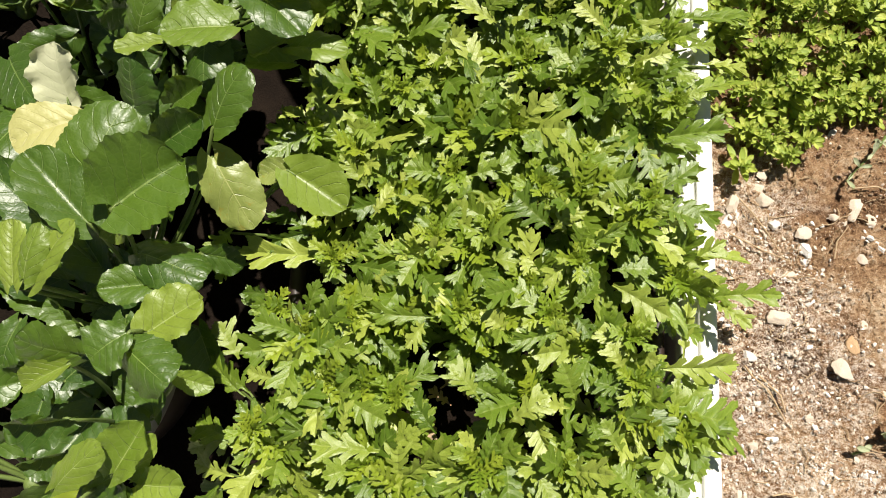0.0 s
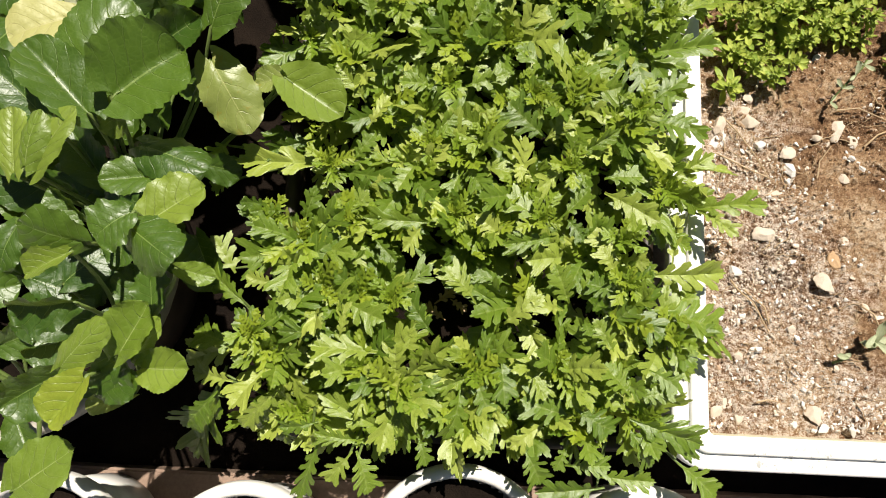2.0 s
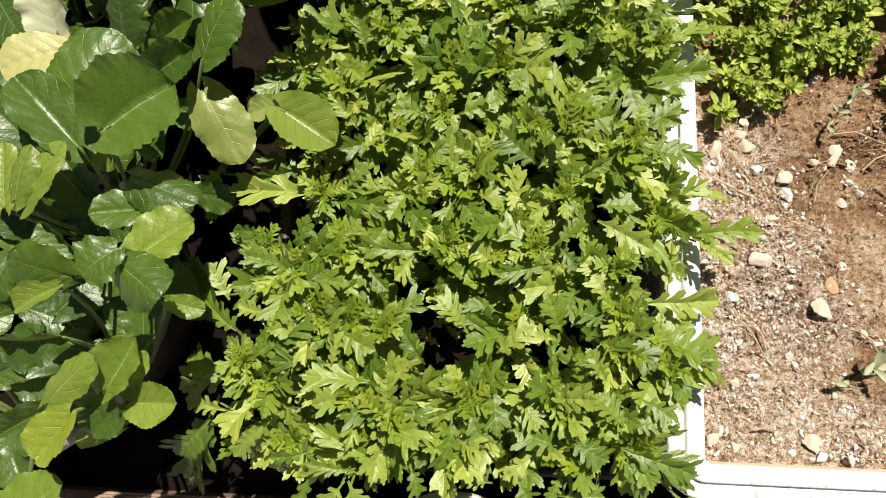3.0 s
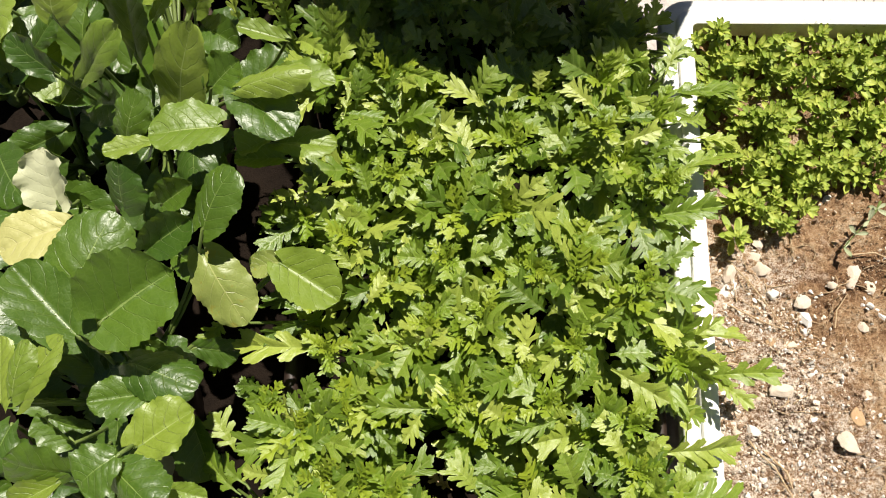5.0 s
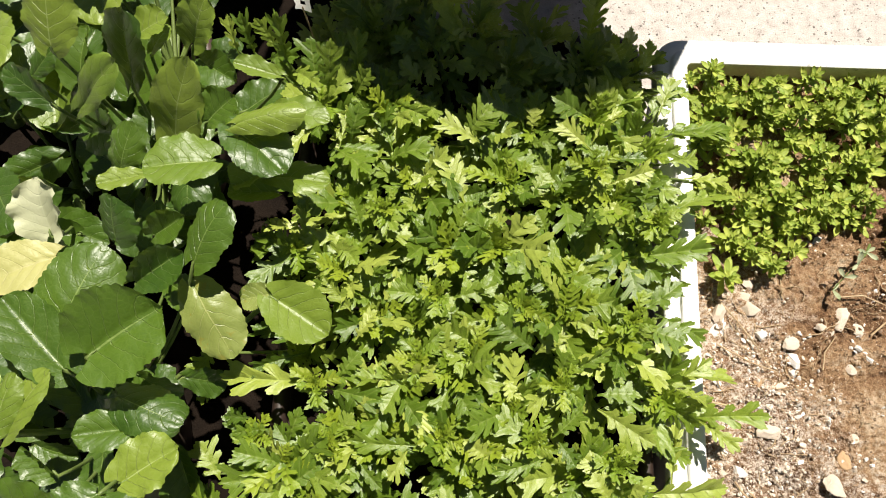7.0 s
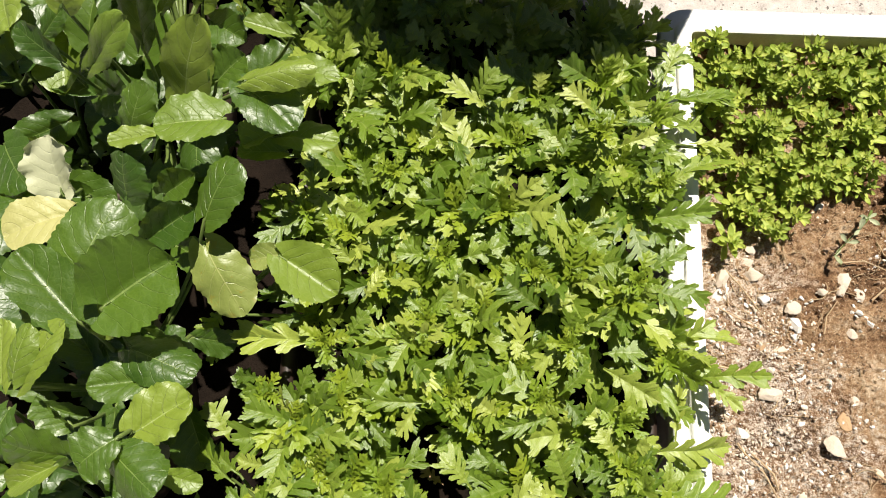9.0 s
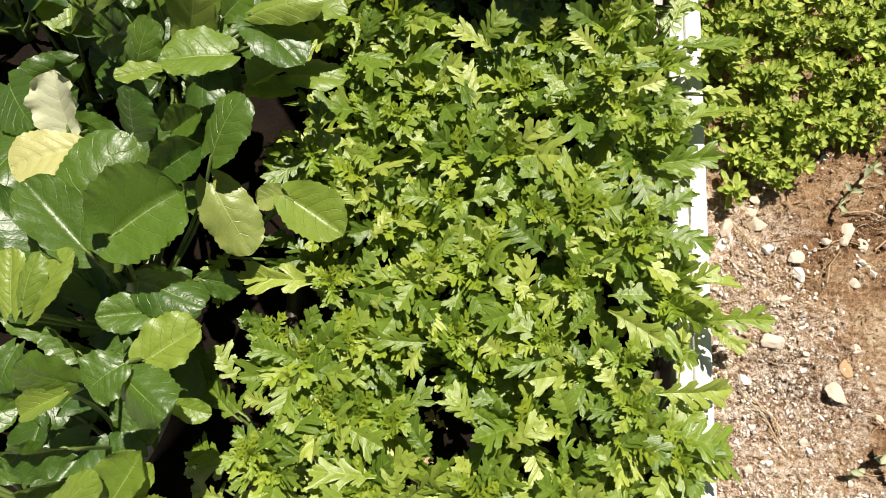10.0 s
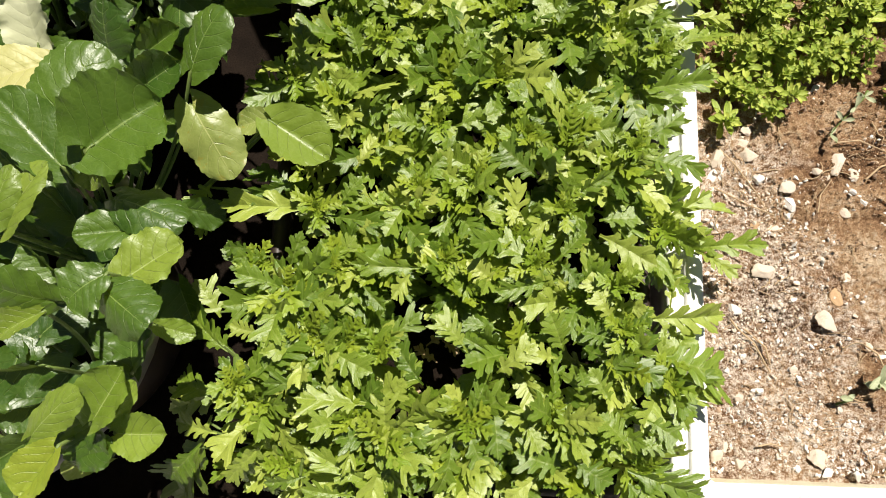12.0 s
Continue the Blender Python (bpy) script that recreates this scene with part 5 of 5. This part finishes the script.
def gravel(name, count, tone, small, large, seed, x0, y0, x1, y1, z=None, label="", inside=None, dusty=0.0):
    r = random.Random(seed)
    base = []
    for k in range(5):
        bm = lump(seed + k, 0.4, 1)
        base.append(([v.co.copy() for v in bm.verts], [tuple(v.index for v in f.verts) for f in bm.faces]))
        bm.free()
    verts, faces = [], []
    for k in range(count):
        x, y = r.uniform(x0, x1), r.uniform(y0, y1)
        if inside and not inside(x, y):
            continue
        dense = 1.7 * noise.noise(Vector((x * 24, y * 24, seed))) + 0.9 * noise.noise(Vector((x * 13, y * 13, 7.0))) + (dusty * (0.42 - x) * 5 + dusty * (0.30 - y) * 2 if dusty else 0)
        if dense < r.uniform(-0.5, 0.45):
            continue
        size = small + (large - small) * r.random() ** 3
        m = pose(x, y, (soil_height(x, y) if z is None else z) + size * 0.02, r.uniform(0, 360), r.uniform(0, 360), r.uniform(0, 360)) @ Matrix.Diagonal((size, size * r.uniform(0.6, 1), size * r.uniform(0.5, 0.9), 1))
        vs, fs = r.choice(base)
        b = len(verts)
        verts += [m @ v for v in vs]
        faces += [tuple(i + b for i in f) for f in fs]
    tagged(new(name, mesh_of(name, verts, faces, [STONES[tone]], smooth=False)), label, "gravel", kind="stuff")


gravel("gravel", 5000, "pale", 0.0010, 0.0080, 41, 0.320, 0.003, 0.62, 0.40, None, "pale pinkish gravel scattered over the soil", dusty=1.0)
gravel("gravel", 7000, "tan", 0.0010, 0.0055, 42, 0.320, 0.003, 0.62, 0.50, None, "tan gravel scattered over the soil")
gravel("gravel", 1700, "white", 0.0010, 0.0080, 43, 0.320, 0.003, 0.62, 0.40, None, "white grit scattered over the soil", dusty=0.9)
gravel("gravel", 3200, "pale", 0.0010, 0.0070, 51, 0.320, 0.120, 0.420, 0.290, None, "chalky pale crumbs along the box rim")
gravel("gravel", 420, "white", 0.0050, 0.0120, 53, 0.322, 0.003, 0.560, 0.300, None, "chalky pale lumps half sunk in the soil", dusty=1.0)
gravel("gravel", 1500, "white", 0.0010, 0.0065, 52, 0.322, 0.003, 0.520, 0.060, None, "white chips along the front of the box")
gravel("grit", 20000, "tan", 0.0007, 0.0028, 46, 0.320, 0.003, 0.60, 0.42, None, "fine sandy grit spread over the soil")
gravel("grit", 12000, "rust", 0.0007, 0.0030, 47, 0.320, 0.003, 0.60, 0.42, None, "fine rust-brown grit spread over the soil")
gravel("soil_crumbs", 24000, "clod", 0.0009, 0.0050, 44, 0.318, 0.001, 0.64, 0.59, None, "brown crumbs and clods of soil")
gravel("soil_clods", 800, "earthy", 0.0050, 0.0120, 48, 0.318, 0.001, 0.64, 0.59, None, "larger crumbly clods of dried soil")


def dry_stalk(points, r=0.0009):
    pts = [(x, y, soil_height(x, y) + h) for x, y, h in points]
    v, f = tube(pts, [r * (1 - 0.5 * i / len(pts)) for i in range(len(pts))], 5)
    tagged(new("dry_stalk", mesh_of("dry_stalk", v, f, [DRY])), "thin dry stalk lying on the soil", "twig", "dry stalks")


def fallen_leaf(x, y, z, turn, size):
    me = lobed_leaf(900 + int(turn), 3, 0.7, False)
    ob = tagged(new("fallen_leaf", mesh_of("fallen_leaf", me[0], me[1], [DRY], me[2])), "withered tan leaf lying under the crown daisies", "leaf", "withered leaves")
    ob.matrix_basis = pose(x, y, z, 12, -8, turn) @ Matrix.Scale(size, 4)


for x, y, turn, size in ((0.050, 0.112, 40, 0.035), (0.062, 0.096, 150, 0.028), (0.044, 0.090, 260, 0.030), (0.066, 0.118, 330, 0.022)):
    fallen_leaf(x, y, 0.171, turn, size)
dry_stalk([(0.345, 0.332, 0.004), (0.362, 0.308, 0.006), (0.380, 0.283, 0.007), (0.395, 0.262, 0.004)])
dry_stalk([(0.340, 0.284, 0.005), (0.372, 0.266, 0.007), (0.402, 0.258, 0.004)])
dry_stalk([(0.330, 0.226, 0.004), (0.350, 0.222, 0.008), (0.368, 0.210, 0.004)], 0.0013)
dry_stalk([(0.366, 0.140, 0.004), (0.382, 0.122, 0.006), (0.390, 0.106, 0.004)], 0.0012)
dry_stalk([(0.470, 0.338, 0.005), (0.492, 0.340, 0.008), (0.520, 0.328, 0.006), (0.540, 0.335, 0.004)])
dry_stalk([(0.500, 0.300, 0.005), (0.512, 0.312, 0.007), (0.526, 0.318, 0.004)], 0.0013)
dry_stalk([(0.446, 0.262, 0.004), (0.449, 0.280, 0.007), (0.462, 0.297, 0.004)], 0.0008)
dry_stalk([(0.352, 0.150, 0.004), (0.358, 0.140, 0.006), (0.372, 0.126, 0.005), (0.389, 0.098, 0.004)], 0.0011)
dry_stalk([(0.372, 0.028, 0.004), (0.382, 0.031, 0.006), (0.394, 0.029, 0.004)], 0.0010)
dry_stalk([(0.480, 0.128, 0.004), (0.492, 0.120, 0.007), (0.500, 0.108, 0.004)], 0.0012)
fibre_rng = random.Random(77)
fibre_v, fibre_f = [], []
for k in range(110):                                # hair-thin dead roots in the crust
    x, y, a = fibre_rng.uniform(0.325, 0.56), fibre_rng.uniform(0.008, 0.38), fibre_rng.uniform(0, 6.28)
    line = []
    for i in range(fibre_rng.randint(4, 9)):
        line.append((x, y, soil_height(x, y) + 0.0022))
        a += fibre_rng.uniform(-0.6, 0.6)
        x, y = min(0.60, max(0.322, x + 0.005 * math.cos(a))), max(0.005, y + 0.005 * math.sin(a))
    v, f = tube(line, [fibre_rng.uniform(0.0003, 0.0006)] * len(line), 4)
    b = len(fibre_v)
    fibre_v += v
    fibre_f += [tuple(i + b for i in q) for q in f]
tagged(new("dead_roots", mesh_of("dead_roots", fibre_v, fibre_f, [DRY])), "hair-thin dry roots in the soil crust", "roots", kind="stuff")

# ---- a weed seedling and a drooping pale shoot on the soil ----
PALE_LEAF = leaf_material("grey_green_leaf", [(0.1, (0.27, 0.31, 0.17)), (0.9, (0.44, 0.47, 0.30))], (0.48, 0.50, 0.34), gloss=0.5, through=0.15, speck=300.0)


def pale_leaf(seed):
    me = small_leaf(seed)
    me.materials[0] = PALE_LEAF
    return me


PALE = [pale_leaf(k + 40) for k in range(2)]


def low_shoot(points, leaves, label, kind, size):
    ob = tagged(new(kind), label, "plant")
    ob.location = points[0]
    local = [Vector(q) - Vector(points[0]) for q in points]
    v, f = tube(local, [0.0016 - 0.0003 * i for i in range(len(points))], 5)
    part("stem", mesh_of("stem", v, f, [STEM]), ob)
    for k in range(leaves):
        q = local[1 + k * (len(points) - 1) // leaves]
        part("leaf", PALE[k % 2], ob, leaf_pose(q, 2.4 * k + 0.6, radians(12 + 9 * (k % 4)), size * (0.8 + 0.12 * (k % 4)), 0.2 * (k % 3 - 1)))


low_shoot([(0.490, 0.086, 0.180), (0.490, 0.088, 0.188), (0.486, 0.092, 0.196), (0.482, 0.098, 0.203)], 5, "grey-green weed seedling sprouting from the soil", "weed_seedling", 0.022)
low_shoot([(0.452, 0.070, 0.180), (0.455, 0.072, 0.185), (0.462, 0.075, 0.190)], 2, "grey-green weed seedling sprouting from the soil", "weed_seedling", 0.018)
low_shoot([(0.505, 0.395, 0.186), (0.492, 0.382, 0.200), (0.480, 0.369, 0.203), (0.468, 0.356, 0.198), (0.459, 0.343, 0.190)], 9, "pale drooping stonecrop shoot lying over the soil", "drooping_shoot", 0.013)

# ---- a torn plant tag among the crown daisies ----
def plant_tag(x, y, base, top):
    ob = tagged(new("plant_tag"), "torn white plastic plant tag on a thin stake", "plant tag")
    ob.location = (x, y, base)
    h = top - base
    v, f = tube([(0, 0, 0), (0.001, 0.002, h * 0.5), (0.0, 0.004, h)], [0.0010, 0.0009, 0.0008], 5)
    part("stake", mesh_of("stake", v, f, [DRY]), ob)
    verts, faces = [], []
    for side in (0, 1):
        for i in range(5):
            for j in range(4):
                u, w = i / 4, j / 3
                torn = 0.0025 * noise.noise(Vector((i * 1.7, j * 2.1, 4)))
                verts.append((-0.008 + 0.016 * w + torn, 0.005 - 0.004 * w * w + 0.0008 * side + 0.010 * u, h - 0.004 + 0.016 * u * (0.7 + 0.3 * w) + torn))
    for side in (0, 1):
        for i in range(4):
            for j in range(3):
                if (i, j) == (1, 1):                # a hole in the tag
                    continue
                a = side * 20 + i * 4 + j
                faces.append((a, a + 1, a + 5, a + 4) if side else (a + 4, a + 5, a + 1, a))
    part("tag", mesh_of("tag", verts, faces, [WHITE_PLASTIC]), ob, label="torn white plastic tag")


plant_tag(-0.081, 0.556, 0.158, 0.335)


# ---- sprouts in the white pots ----
rng = random.Random(12)
for cx, cy, n in ((0.084, -0.138, 9), (0.262, -0.135, 3), (-0.120, -0.151, 3), (-0.312, -0.150, 4)):
    for k in range(n):
        x, y = cx + rng.uniform(-0.06, 0.06), cy + rng.uniform(-0.02, 0.065)
        h, lx, ly = rng.uniform(0.04, 0.11), rng.uniform(-0.015, 0.015), rng.uniform(-0.005, 0.03)
        v, f = tube([(x + lx * s * s, y + ly * s * s, 0.163 + h * s) for s in (0, 0.35, 0.7, 1)], [0.0014, 0.0013, 0.001, 0.0003], 5)
        tagged(new("chive_sprout", mesh_of("chive_sprout", v, f, [STEM])), "thin green chive sprout in a white pot", "sprout", "chive sprouts")
